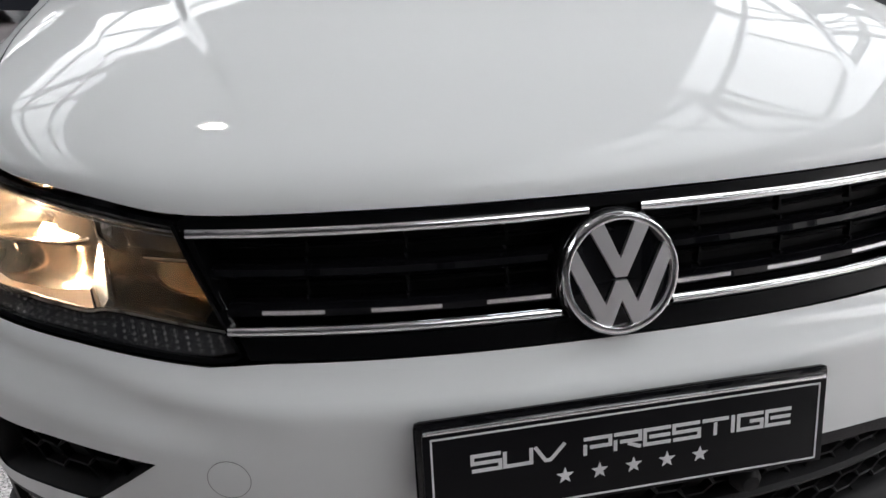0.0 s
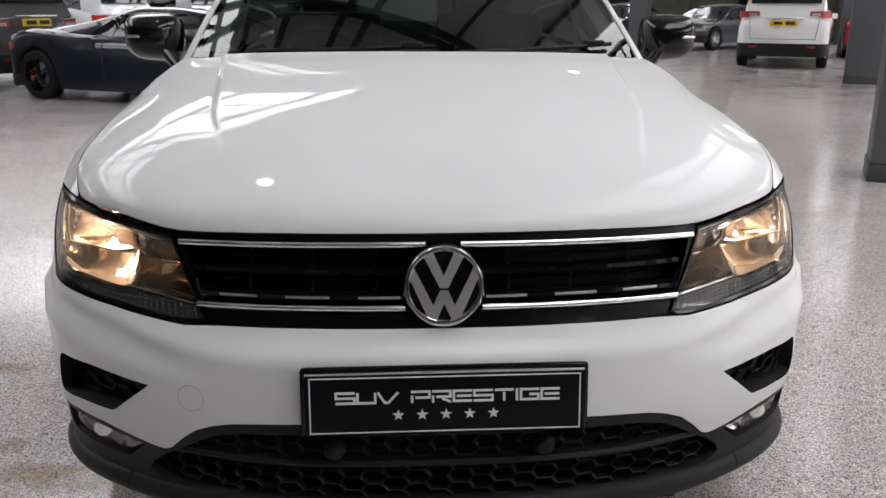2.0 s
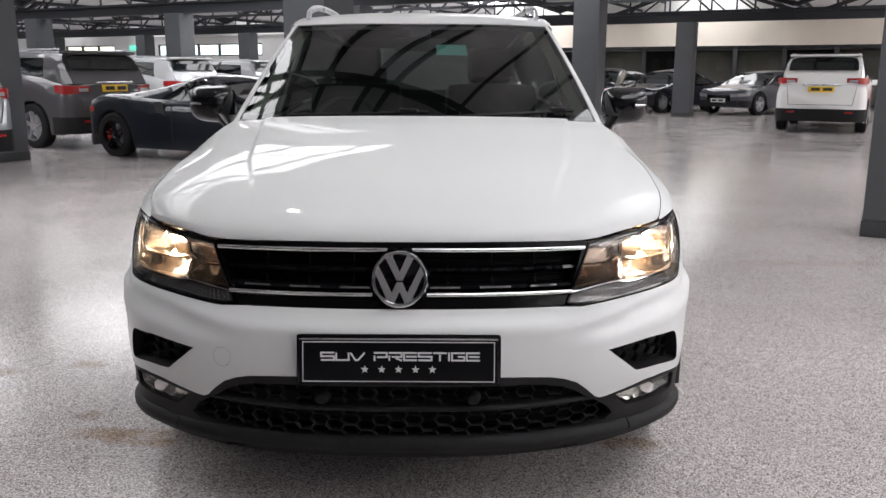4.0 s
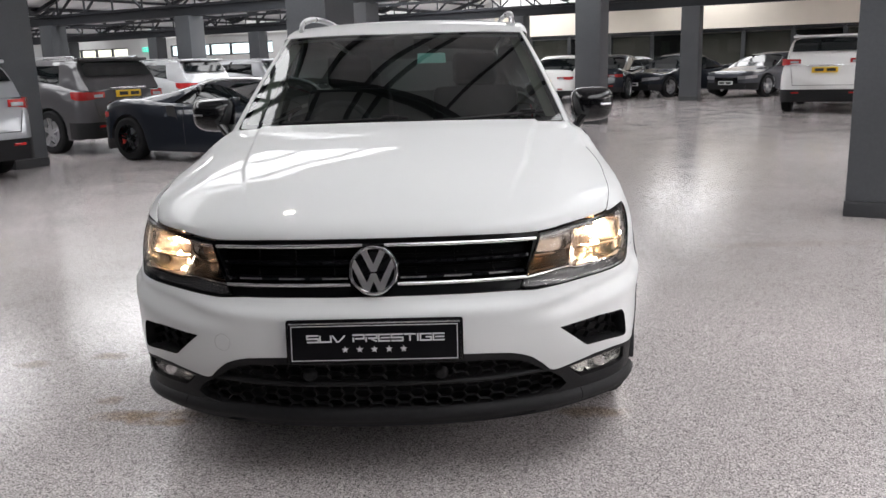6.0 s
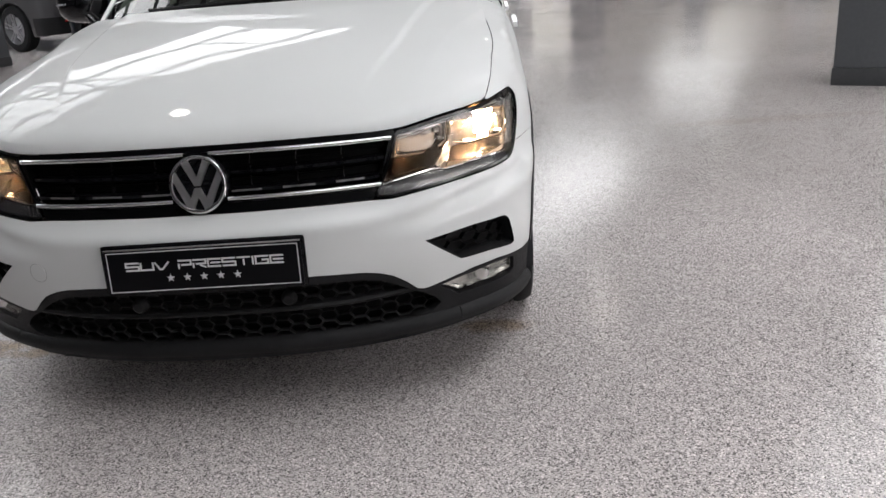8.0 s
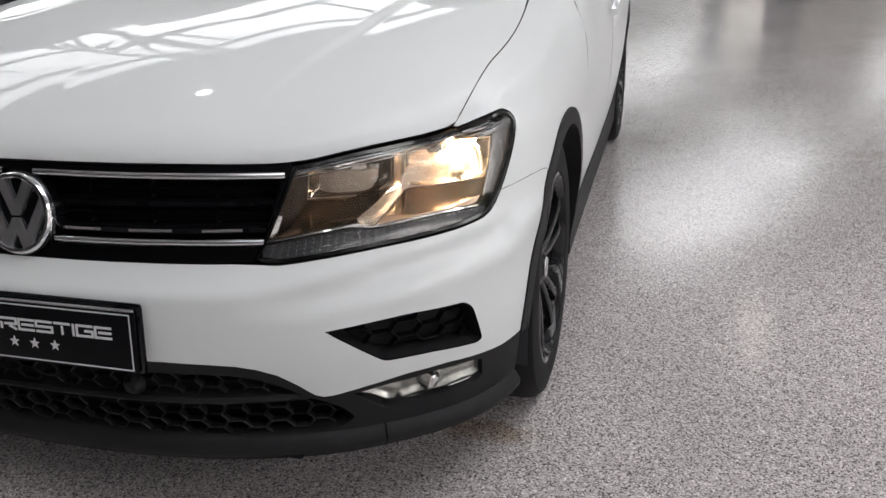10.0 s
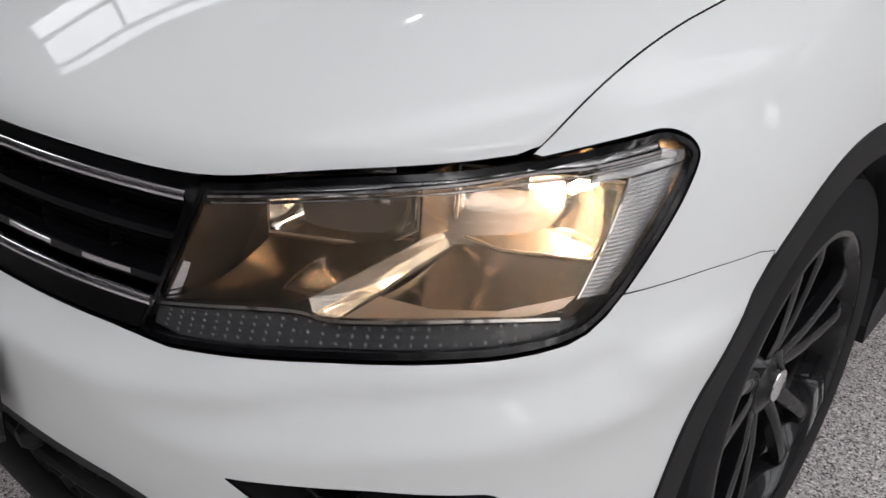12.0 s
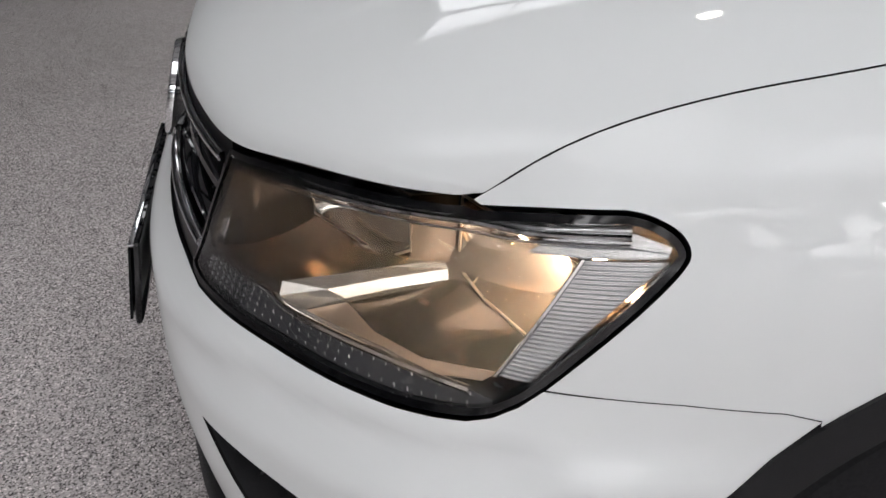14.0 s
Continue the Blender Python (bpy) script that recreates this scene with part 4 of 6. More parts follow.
bm = bmesh.new()
sheet(bm, [[roof_at(t, y) for t in np.linspace(-1, 1, 41)] for y in np.linspace(1.975, 4.25, 60)])
bmesh.ops.recalc_face_normals(bm, faces=bm.faces)
if sum(f.normal.z for f in bm.faces) < 0:
    bmesh.ops.reverse_faces(bm, faces=bm.faces)
thicken(bm, .03)
part("roof", bm, WHITE, car, "white roof")


def screen_at(t, k):
    """The windscreen: t across, k from the scuttle to the roof."""
    lo = Vector((.752 * t, 1.205 + .265 * abs(t) ** 2.2, 1.052 + .004 * t * t))
    hi = Vector(roof_at(t * .985, 1.978)) + Vector((0, -.006, -.004))
    p = lo.lerp(hi, k)
    return p + Vector((0, -.55, .83)) * .030 * (4 * k * (1 - k)) * (1 - .5 * t * t)


bm = bmesh.new()
sheet(bm, [[screen_at(t, k) for t in np.linspace(-1, 1, 49)] for k in np.linspace(0, 1, 30)])
bmesh.ops.recalc_face_normals(bm, faces=bm.faces)
if sum(f.normal.z for f in bm.faces) < 0:
    bmesh.ops.reverse_faces(bm, faces=bm.faces)
part("windscreen", bm, WINDSCREEN, car, "raked tinted windscreen").visible_shadow = False
bm = bmesh.new()   # dark printed border
for k0, k1, t0, t1 in ((0, .045, -1, 1), (.965, 1, -1, 1), (0, 1, -1, -.965), (0, 1, .965, 1)):
    sheet(bm, [[screen_at(t, k) + Vector((0, .002, -.002)) for t in np.linspace(t0, t1, 40 if t1 - t0 > 1 else 3)] for k in np.linspace(k0, k1, 3 if k1 - k0 < .5 else 30)])
part("screen_border", bm, GLOSS_BLACK, car)
bm = bmesh.new()
sheet(bm, [[Vector((.765 * t, 1.185 + .245 * abs(t) ** 2.2 + d, 1.062 - .010 * t * t - dz)) for t in np.linspace(-1, 1, 41)] for d, dz in ((-.02, .03), (0, .016), (.03, .012), (.05, .02))])
part("scuttle", bm, PLASTIC, car, "black scuttle panel")


def flank_top(y, sd):
    p = wrap(s_at(y), float(EDGE_Z(y)))
    return Vector((p[0] * sd, p[1], p[2]))


for sd in (1, -1):
    # windscreen pillar
    bm = bmesh.new()
    rows = []
    for k in np.linspace(-.03, 1, 30):
        a = screen_at(sd * 1.0, k)
        w = .026 + .014 * (1 - k)
        rows.append([a + Vector((-sd * .004, 0, -.010)), a + Vector((sd * .002, 0, .004)), a + Vector((sd * w * .45, .010, .008)), a + Vector((sd * w * .9, .045, -.004)), a + Vector((sd * w * .95, .075, -.02)), a + Vector((sd * w * .7, .085, -.025))])
    sheet(bm, rows)
    bmesh.ops.recalc_face_normals(bm, faces=bm.faces)
    part("windscreen_pillar", bm, WHITE, car, "white windscreen pillar")
    # side glass and its frame
    bm = bmesh.new()
    ys = np.linspace(1.52, 4.18, 40)
    grid = []
    for y in ys:
        lo = flank_top(y, sd)
        yy = max(y, 2.12 + (y - 2.12) * .9) if y > 2.12 else 2.12 - (2.12 - y) * .0
        h = float(np.clip((y - 1.52) / .62, 0.03, 1))
        hi = Vector((sd * (float(RX(max(y, 2.1))) + .02), y + .02, float(RZ(max(y, 2.1))) - .035))
        row = [lo.lerp(hi, k * h) + Vector((-sd * .012 * 4 * k * h * (1 - k * h), 0, 0)) for k in np.linspace(0, 1, 9)]
        grid.append(row)
    sheet(bm, grid)
    part("side_glass", bm, SIDE_GLASS, car, "tinted side windows").visible_shadow = False
    for y0, y1 in ((2.20, 2.27), (3.08, 3.14), (3.85, 4.25)):
        fr, rows = bmesh.new(), []
        for y in np.linspace(y0, y1, 4):
            lo, hi = flank_top(y, sd), Vector((sd * (float(RX(y)) + .02), y, float(RZ(y)) - .035))
            rows.append([lo.lerp(hi, k) + Vector((sd * (.004 - .012 * 4 * k * (1 - k)), 0, 0)) for k in np.linspace(0, 1, 9)])
        sheet(fr, rows)
        part("window_pillar", fr, GLOSS_BLACK, car)
    bm = bmesh.new()
    sheet(bm, [[Vector((sd * (float(RX(y)) + o), y, float(RZ(y)) - d)) for o, d in ((-.012, .026), (.012, .030), (.028, .044), (.024, .06))] for y in np.linspace(2.08, 4.25, 30)])
    part("roof_frame", bm, WHITE, car)
    # roof rail
    bm = bmesh.new()
    ys = np.linspace(2.22, 4.0, 30)
    tube(bm, [(sd * (float(RX(y)) - .045), y, float(RZ(y)) - .018 + .045 * math.sin(math.pi * (y - 2.22) / 1.78) ** .25) for y in ys], .013, 10, flat=1.3)
    part("roof_rail", bm, SATIN, car, "satin silver roof rail")
    # door mirror
    bm = bmesh.new()
    c = Vector((sd * .905, 1.56, 1.120))
    rows = []
    for k in np.linspace(0, 1, 14):
        a = k * math.pi * .5
        rows.append([c + Vector((sd * .098 * math.copysign(abs(math.cos(t)) ** .5, math.cos(t)) * (math.sin(a) ** .7 * .98 + .02), .085 - .125 * math.cos(a) ** .9 - .0, .076 * math.copysign(abs(math.sin(t)) ** .55, math.sin(t)) * (math.sin(a) ** .7 * .98 + .02) * (1.0 if math.sin(t) > 0 else 1.12 - .25 * math.cos(t)))) for t in np.linspace(0, 2 * math.pi, 33)])
    sheet(bm, rows)
    bmesh.ops.remove_doubles(bm, verts=bm.verts, dist=.0005)
    bmesh.ops.recalc_face_normals(bm, faces=bm.faces)
    mir = part("door_mirror", bm, GLOSS_BLACK, car, "gloss black door mirror")
    bm = bmesh.new()
    lathe(bm, [(.0005, 0), (.058, 0)], 24, "Y", Matrix.Translation(c + Vector((0, .078, 0))) @ Matrix.Diagonal((1.45, 1, 1.02, 1)))
    part("mirror_glass", bm, CHROME, mir)
    bm = bmesh.new()
    tube(bm, [(sd * .80, 1.545, .985), (sd * .825, 1.55, 1.03), (sd * .86, 1.56, 1.075)], [.034, .026, .03], 12, flat=.7)
    part("mirror_arm", bm, GLOSS_BLACK, mir)
    bm = bmesh.new()
    box(bm, (.06, .008, .010), Matrix.Translation(c + Vector((sd * .05, -.028, .0))) @ pose(0, 0, 0, 0, 0, sd * 28), .003)
    part("indicator", bm, SATIN, mir)
# rear window and tail lamps
bm = bmesh.new()
sheet(bm, [[Vector(roof_at(t, 4.24)).lerp(Vector((t * .70, 4.40 - .06 * t * t, 1.09)), k) for t in np.linspace(-1, 1, 20)] for k in np.linspace(0, 1, 8)])
part("rear_window", bm, SIDE_GLASS, car, "raked rear window").visible_shadow = False
RED_LENS = material("red_tail_lens", (.35, .02, .02), .15, coat=.8, stain=.2, scale=80)
for sd in (1, -1):
    tl = [(s_at(4.12), 1.00), (S_END - .42, 1.00), (S_END - .42, .88), (s_at(4.15), .90)]
    part("tail_lamp", skin([(a * sd, b) for a, b in tl][::sd], off=.006, depth=.02, step=.03), RED_LENS, car, "red tail lamp")
# wipers
for x0, x1 in ((-.52, .05), (.12, .66)):
    bm = bmesh.new()
    pts = [screen_at(x / .752, .035 + .035 * (x - x0) / (x1 - x0)) + Vector((0, -.012, .012)) for x in np.linspace(x0, x1, 16)]
    tube(bm, pts, .007, 6)
    box(bm, (.07, .03, .02), Matrix.Translation(pts[-3] + Vector((0, -.004, .006))), .006)
    part("wiper", bm, PLASTIC, car, "black wiper blade and arm")

# cabin
cab = part("dashboard", (lambda bm: (sheet(bm, [[Vector((.74 * t, y + .10 * t * t, z)) for t in np.linspace(-1, 1, 21)] for y, z in ((1.26, 1.035), (1.45, 1.045), (1.70, 1.03), (1.86, .99), (1.92, .90), (1.94, .55), (2.0, .30))]), bm)[1])(bmesh.new()), INTERIOR, car, "dark moulded dashboard")
bm = bmesh.new()
box(bm, (.30, .24, .05), pose(-.37, 1.80, 1.035, -6), .02)
part("instrument_hood", bm, INTERIOR, cab)
bm = bmesh.new()
sm = pose(-.37, 2.02, .965, 66)
tube(bm, [sm @ Vector((.185 * math.cos(a), .185 * math.sin(a), 0)) for a in np.linspace(0, 2 * math.pi, 41)[:-1]], .016, 10, True)
for a in (0, math.pi, -math.pi / 2):
    bar(bm, sm @ Vector((0, 0, -.02)), sm @ Vector((.18 * math.cos(a), .18 * math.sin(a), 0)), .04, .02)
lathe(bm, [(.0005, .01), (.06, .008), (.07, -.02)], 20, "Z", sm)
part("steering_wheel", bm, INTERIOR, cab, "dark three-spoke steering wheel")
for x in (-.37, .37):
    bm = bmesh.new()
    box(bm, (.50, .16, .68), pose(x, 2.52, .86, -14), .06)
    box(bm, (.50, .52, .18), pose(x, 2.28, .55), .06)
    seat = part("seat", bm, CABIN_GREY, car, "dark cloth front seat")
    bm = bmesh.new()
    box(bm, (.26, .10, .19), pose(x, 2.63, 1.295, -10), .045, 3)
    for d in (-.05, .05):
        bar(bm, (x + d, 2.62, 1.15), (x + d, 2.63, 1.25), .012, .012)
    part("headrest", bm, CABIN_GREY, seat)
bm = bmesh.new()
box(bm, (1.20, .18, .60), pose(0, 3.45, .85, -18), .06)
box(bm, (1.20, .5, .2), pose(0, 3.15, .55), .06)
for x in (-.4, .4):
    box(bm, (.25, .09, .15), pose(x, 3.58, 1.21, -12), .04, 3)
part("rear_bench", bm, CABIN_GREY, car, "dark cloth rear bench")
bm = bmesh.new()
sheet(bm, [[Vector(roof_at(t * .97, y)) - Vector((0, 0, .04)) for t in np.linspace(-1, 1, 13)] for y in np.linspace(2.05, 4.2, 12)])
part("headlining", bm, CABIN_GREY, car, "dark headlining")
for sd in (1, -1):
    bm = bmesh.new()
    sheet(bm, [[screen_at(sd * .985, k) + Vector((-sd * a, .03 + b, -.02)) for a, b in ((0, 0), (.05, .03), (.02, .10))] for k in np.linspace(.05, .98, 16)])
    part("pillar_trim", bm, PALE_TRIM, car, "pale grey pillar trim")
    bm = bmesh.new()
    sheet(bm, [[Vector((sd * .86, y, z)) for z in (.25, .6, 1.0)] for y in (1.5, 2.4, 3.3, 4.2)])
    part("door_card", bm, INTERIOR, car)
    bm = bmesh.new()
    sheet(bm, [[(flank_top(y, sd) * 1.0).lerp(Vector((sd * float(RX(y)), y, float(RZ(y)) - .04)), k) + Vector((-sd * .03, 0, 0)) for k in (0, .5, 1)] for y in (2.19, 2.24, 2.29)])
    part("pillar_trim", bm, PALE_TRIM, car, "pale grey pillar trim")
bm = bmesh.new()
sheet(bm, [[(x, y, .26) for x in (-.85, 0, .85)] for y in (1.5, 3, 4.3)])
part("cabin_floor", bm, INTERIOR, car)
bm = bmesh.new()
box(bm, (.25, .03, .065), pose(.0, 2.02, 1.385, 8), .014, 3)
box(bm, (.10, .10, .05), pose(0, 1.955, 1.425, 35), .015)
part("interior_mirror", bm, INTERIOR, car, "dark interior mirror with sensor housing")

# small pale green sticker behind the glass beside the mirror
STICKER = material("pale_green_sticker", (.30, .62, .58), .6, stain=.06, scale=60)
bm = bmesh.new()
sheet(bm, [[screen_at(t, k) + Vector((0, .010, -.008)) for t in np.linspace(.12, .33, 6)] for k in np.linspace(.615, .735, 4)])
thicken(bm, .001)
part("screen_sticker", bm, STICKER, car, "pale green sticker inside the windscreen")

# ---- the hall ----
def floor_material():
    """Speckled resin: pale and dark chips in a grey binder under a worn gloss, with scuffs and tyre marks."""
    m = bpy.data.materials.new("speckled_resin_floor")
    m.use_nodes = True
    nt = m.node_tree
    N, L = nt.nodes.new, nt.links.new
    b = nt.nodes["Principled BSDF"]
    co = N("ShaderNodeTexCoord")

    def noise_node(scale, detail=4, rough=.55):
        n = N("ShaderNodeTexNoise")
        n.inputs["Scale"].default_value, n.inputs["Detail"].default_value, n.inputs["Roughness"].default_value = scale, detail, rough
        L(co.outputs["Object"], n.inputs["Vector"])
        return n.outputs["Fac"]

    def ramp_node(src, stops):
        r = N("ShaderNodeValToRGB")
        while len(r.color_ramp.elements) < len(stops):
            r.color_ramp.elements.new(.5)
        for e, (p, c) in zip(r.color_ramp.elements, stops):
            e.position, e.color = p, (*c, 1)
        L(src, r.inputs[0])
        return r.outputs["Color"]

    def mix(kind, fac, a, b_):
        x = N("ShaderNodeMix")
        x.data_type, x.blend_type = "RGBA", kind
        if isinstance(fac, float):
            x.inputs[0].default_value = fac
        else:
            L(fac, x.inputs[0])
        L(a, x.inputs[6])
        L(b_, x.inputs[7])
        return x.outputs[2]
    vo = N("ShaderNodeTexVoronoi")
    vo.inputs["Scale"].default_value = 290
    L(co.outputs["Object"], vo.inputs["Vector"])
    sep = N("ShaderNodeSeparateColor")
    L(vo.outputs["Color"], sep.inputs[0])
    chips = ramp_node(sep.outputs[0], [(.0, (.045, .041, .040)), (.20, (.22, .20, .197)), (.46, (.46, .421, .416)), (.86, (.58, .534, .528)), (1, (.92, .86, .85))])
    patch = ramp_node(noise_node(.55, 5, .6), [(.25, (.80, .80, .80)), (.75, (1.12, 1.12, 1.12))])
    col = mix("MULTIPLY", 1.0, chips, patch)
    scuff = ramp_node(noise_node(2.3, 7, .68), [(.60, (1, 1, 1)), (.72, (.72, .70, .68))])
    col = mix("MULTIPLY", .3, col, scuff)
    # a few old spills with ragged edges
    geo = N("ShaderNodeSeparateXYZ")
    L(co.outputs["Object"], geo.inputs[0])
    rag = noise_node(9, 5, .65)
    for x, y, rx, ry, tint in ((-1.00, .65, .24, .07, (.66, .54, .40)), (-.90, .58, .16, .04, (.72, .62, .50)), (-1.76, 1.26, .13, .06, (.70, .64, .58)), (-1.43, 1.35, .11, .06, (.70, .64, .58)), (-1.21, .81, .08, .05, (.72, .66, .60)), (.74, .60, .18, .06, (.70, .62, .52)), (2.6, 3.4, .9, .10, (.90, .88, .86))):
        terms = []
        for out, c, r in ((0, x, rx), (1, y, ry)):
            s_ = N("ShaderNodeMath")
            s_.operation = "SUBTRACT"
            s_.inputs[1].default_value = c
            L(geo.outputs[out], s_.inputs[0])
            d_ = N("ShaderNodeMath")
            d_.operation = "DIVIDE"
            d_.inputs[1].default_value = r
            L(s_.outputs[0], d_.inputs[0])
            q_ = N("ShaderNodeMath")
            q_.operation = "POWER"
            q_.inputs[1].default_value = 2
            L(d_.outputs[0], q_.inputs[0])
            terms.append(q_.outputs[0])
        add = N("ShaderNodeMath")
        add.operation = "ADD"
        L(terms[0], add.inputs[0])
        L(terms[1], add.inputs[1])
        rg = N("ShaderNodeMath")
        rg.operation = "MULTIPLY_ADD"
        rg.inputs[1].default_value = 2.6
        L(rag, rg.inputs[0])
        L(add.outputs[0], rg.inputs[2])
        fac = N("ShaderNodeMapRange")
        fac.inputs["From Min"].default_value, fac.inputs["From Max"].default_value = 2.3, 1.3
        L(rg.outputs[0], fac.inputs["Value"])
        tn = N("ShaderNodeRGB")
        tn.outputs[0].default_value = (*tint, 1)
        col = mix("MULTIPLY", fac.outputs[0], col, tn.outputs[0])
    L(col, b.inputs["Base Color"])
    rr = ramp_node(noise_node(1.7, 6, .65), [(.3, (.10, .10, .10)), (.7, (.22, .22, .22))])
    L(rr, b.inputs["Roughness"])
    bp = N("ShaderNodeBump")
    bp.inputs["Strength"].default_value, bp.inputs["Distance"].default_value = .07, .0012
    L(vo.outputs["Distance"], bp.inputs["Height"])
    L(bp.outputs[0], b.inputs["Normal"])
    b.inputs["Specular IOR Level"].default_value = .5
    return m


FLOOR = floor_material()
COLUMN_GREY = material("grey_painted_column", (.070, .075, .083), .55, grain=.06, stain=.10, scale=40, bump=.15)
PLINTH = material("dark_plinth_paint", (.035, .037, .040), .5, grain=.1, stain=.15, scale=40)
STEEL_DARK = material("dark_painted_steel", (.024, .026, .031), .5, spec=.3, stain=.15, scale=30)
ROOF_SHEET = material("white_roof_sheet", (.80, .81, .82), .6, stain=.06, scale=8)
WALL_WHITE = material("white_wall_paint", (.70, .70, .69), .7, grain=.02, stain=.05, scale=20)
CREAM = material("cream_fascia", (.80, .73, .63), .6, stain=.05, scale=20)
DARK_FRAME = material("dark_window_frame", (.03, .032, .035), .4, stain=.1, scale=40)
OFFICE_GLASS = clear_glass("office_glass", (.5, .52, .52), 1.5)

bm = bmesh.new()
sheet(bm, [[hall(p, q) for q in np.linspace(-30, 60, 10)] for p in np.linspace(-26, 42, 9)])
tagged(part("floor", bm, FLOOR, smooth=False), "speckled grey resin showroom floor with worn gloss", "floor", kind="structure")
P0, Q0, BAY_P, BAY_Q = 5.82, -1.24, 9.25, 5.68
COL_TOP = 2.78
HALL_M = Matrix(((B_DIR.x * -1, A_DIR.x, 0, 0), (B_DIR.y * -1, A_DIR.y, 0, 0), (0, 0, 1, 0), (0, 0, 0, 1)))  # local x runs to -q, y to +p


def hall_pose(p, q, z=0.0):
    return Matrix.Translation(hall(p, q, z)) @ HALL_M


def column():
    t = thing("column", hall_pose(0, 0), "square grey painted column with a dark plinth", "column", "columns of the hall", "structure")
    bm = bmesh.new()
    box(bm, (.54, .54, COL_TOP - .13), pose(0, 0, .13 + (COL_TOP - .13) / 2), .012)
    part("shaft", bm, COLUMN_GREY, t)
    bm = bmesh.new()
    box(bm, (.556, .556, .13), pose(0, 0, .065), .006)
    part("plinth", bm, PLINTH, t, "dark grey plinth")
    return t


first = column()
cols = [(i, j) for i in range(-2, 3) for j in range(-3, 9)]
first.matrix_world = hall_pose(P0, Q0)
for i, j in cols:
    if (i, j) == (0, 0) or (i == -1 and j in (0, 1)):
        continue
    copy_thing(first, hall_pose(P0 + i * BAY_P, Q0 + j * BAY_Q))

# roof: low gables along the hall with daylit ridge lights
# panel emission stands in for daylight; strengths set per strip to balance the hall
SKY_PANEL = material("daylit_rooflight", (.8, .85, .9), .6, emit=(1.0, .985, .985), power=ROOFLIGHT * .72)
LOW_PANEL = material("low_glow_rooflight", (.7, .74, .78), .6, emit=(.97, .985, 1.0), power=ROOFLIGHT * .36)
DIM_PANEL = material("faint_glow_rooflight", (.6, .63, .65), .6, emit=(.97, .985, 1.0), power=ROOFLIGHT * .17)
MID_PANEL = material("mid_glow_rooflight", (.7, .72, .72), .6, emit=(.97, .985, 1.0), power=ROOFLIGHT * .43)
RIDGE_Q, GABLE, TOP, VALLEY = -2.1, 7.5, 4.5, 3.5
Q_MIN, Q_MAX, P_MIN, P_MAX, WALL_P = RIDGE_Q - 2.5 * GABLE, RIDGE_Q + 6.5 * GABLE, P0 - 3 * BAY_P, P0 + 3 * BAY_P, 33.0


def roof_z(q):
    d = abs((q - RIDGE_Q + GABLE / 2) % GABLE - GABLE / 2)
    return TOP - max(0, d - .7) * (TOP - VALLEY) / (GABLE / 2 - .7)


n_p = int((P_MAX - P_MIN) / .17)
for k in range(-2, 7):
    c = RIDGE_Q + k * GABLE
    hw = {0: 1.1, 1: 1.3}.get(k, 1.9)
    for sg in (1, -1):
        bm = bmesh.new()
        rows = []
        for i in range(n_p + 1):
            p = P_MIN + (P_MAX - P_MIN) * i / n_p
            rows.append([hall(p, c + sg * d, roof_z(c + sg * d) + (.025 if i % 2 else 0)) for d in (hw, (hw + GABLE / 2) / 2, GABLE / 2)])
        sheet(bm, rows)
        tagged(part("roof_sheet", bm, ROOF_SHEET, smooth=False), "white corrugated roof sheeting", "roof", kind="structure")
    for i in range(12):
        p0, p1 = P_MIN + i * 4.8, P_MIN + (i + 1) * 4.8
        # lit panels are picked to steer light and reflections; added caps close the rest
        lit = i > (2 if k < 0 else 3) and (i % 4 != 3 if k == 0 else i % 3 != 0 if k == 1 else True)
        bm = bmesh.new()
        ds = (-hw - .03, -.7, .7, hw + .03) if hw > 1 else (-.63, .63)
        sheet(bm, [[hall(p, c + d, roof_z(c + d) + .035) for d in ds] for p in (p0, p1)])
        if lit:
            tagged(part("rooflight", bm, SKY_PANEL if k < 0 and i > 3 else DIM_PANEL if k > 2 else MID_PANEL if k > 0 else LOW_PANEL, smooth=False), "translucent rooflight panel letting in daylight", "skylight", "rooflights", "structure")
        else:
            tagged(part("roof_cap", bm, ROOF_SHEET, smooth=False), "white sheet added to close the ridge where no panel glows", "roof", kind="structure")
    bm = bmesh.new()
    for i in range(24):
        p = P_MIN + (i + .5) * 2.4
        bar(bm, hall(p, c - .7, TOP + .02), hall(p, c + .7, TOP + .02), .05, .07)
    for d in (-.7, .7):
        bar(bm, hall(P_MIN, c + d, TOP - .01), hall(P_MAX, c + d, TOP - .01), .06, .12)
    tagged(part("rooflight_bars", bm, STEEL_DARK, smooth=False), "dark glazing bars of the ridge light", "glazing bar", kind="structure")
    bm = bmesh.new()
    for d in (-3.6, -2.7, -1.8, 1.8, 2.7, 3.6):
        z = roof_z(c + d) - .06
        bar(bm, hall(P_MIN, c + d, z), hall(P_MAX, c + d, z), .06, .09)
    tagged(part("purlins", bm, STEEL_DARK, smooth=False), "thin dark steel purlins under the roof", "purlin", kind="structure")

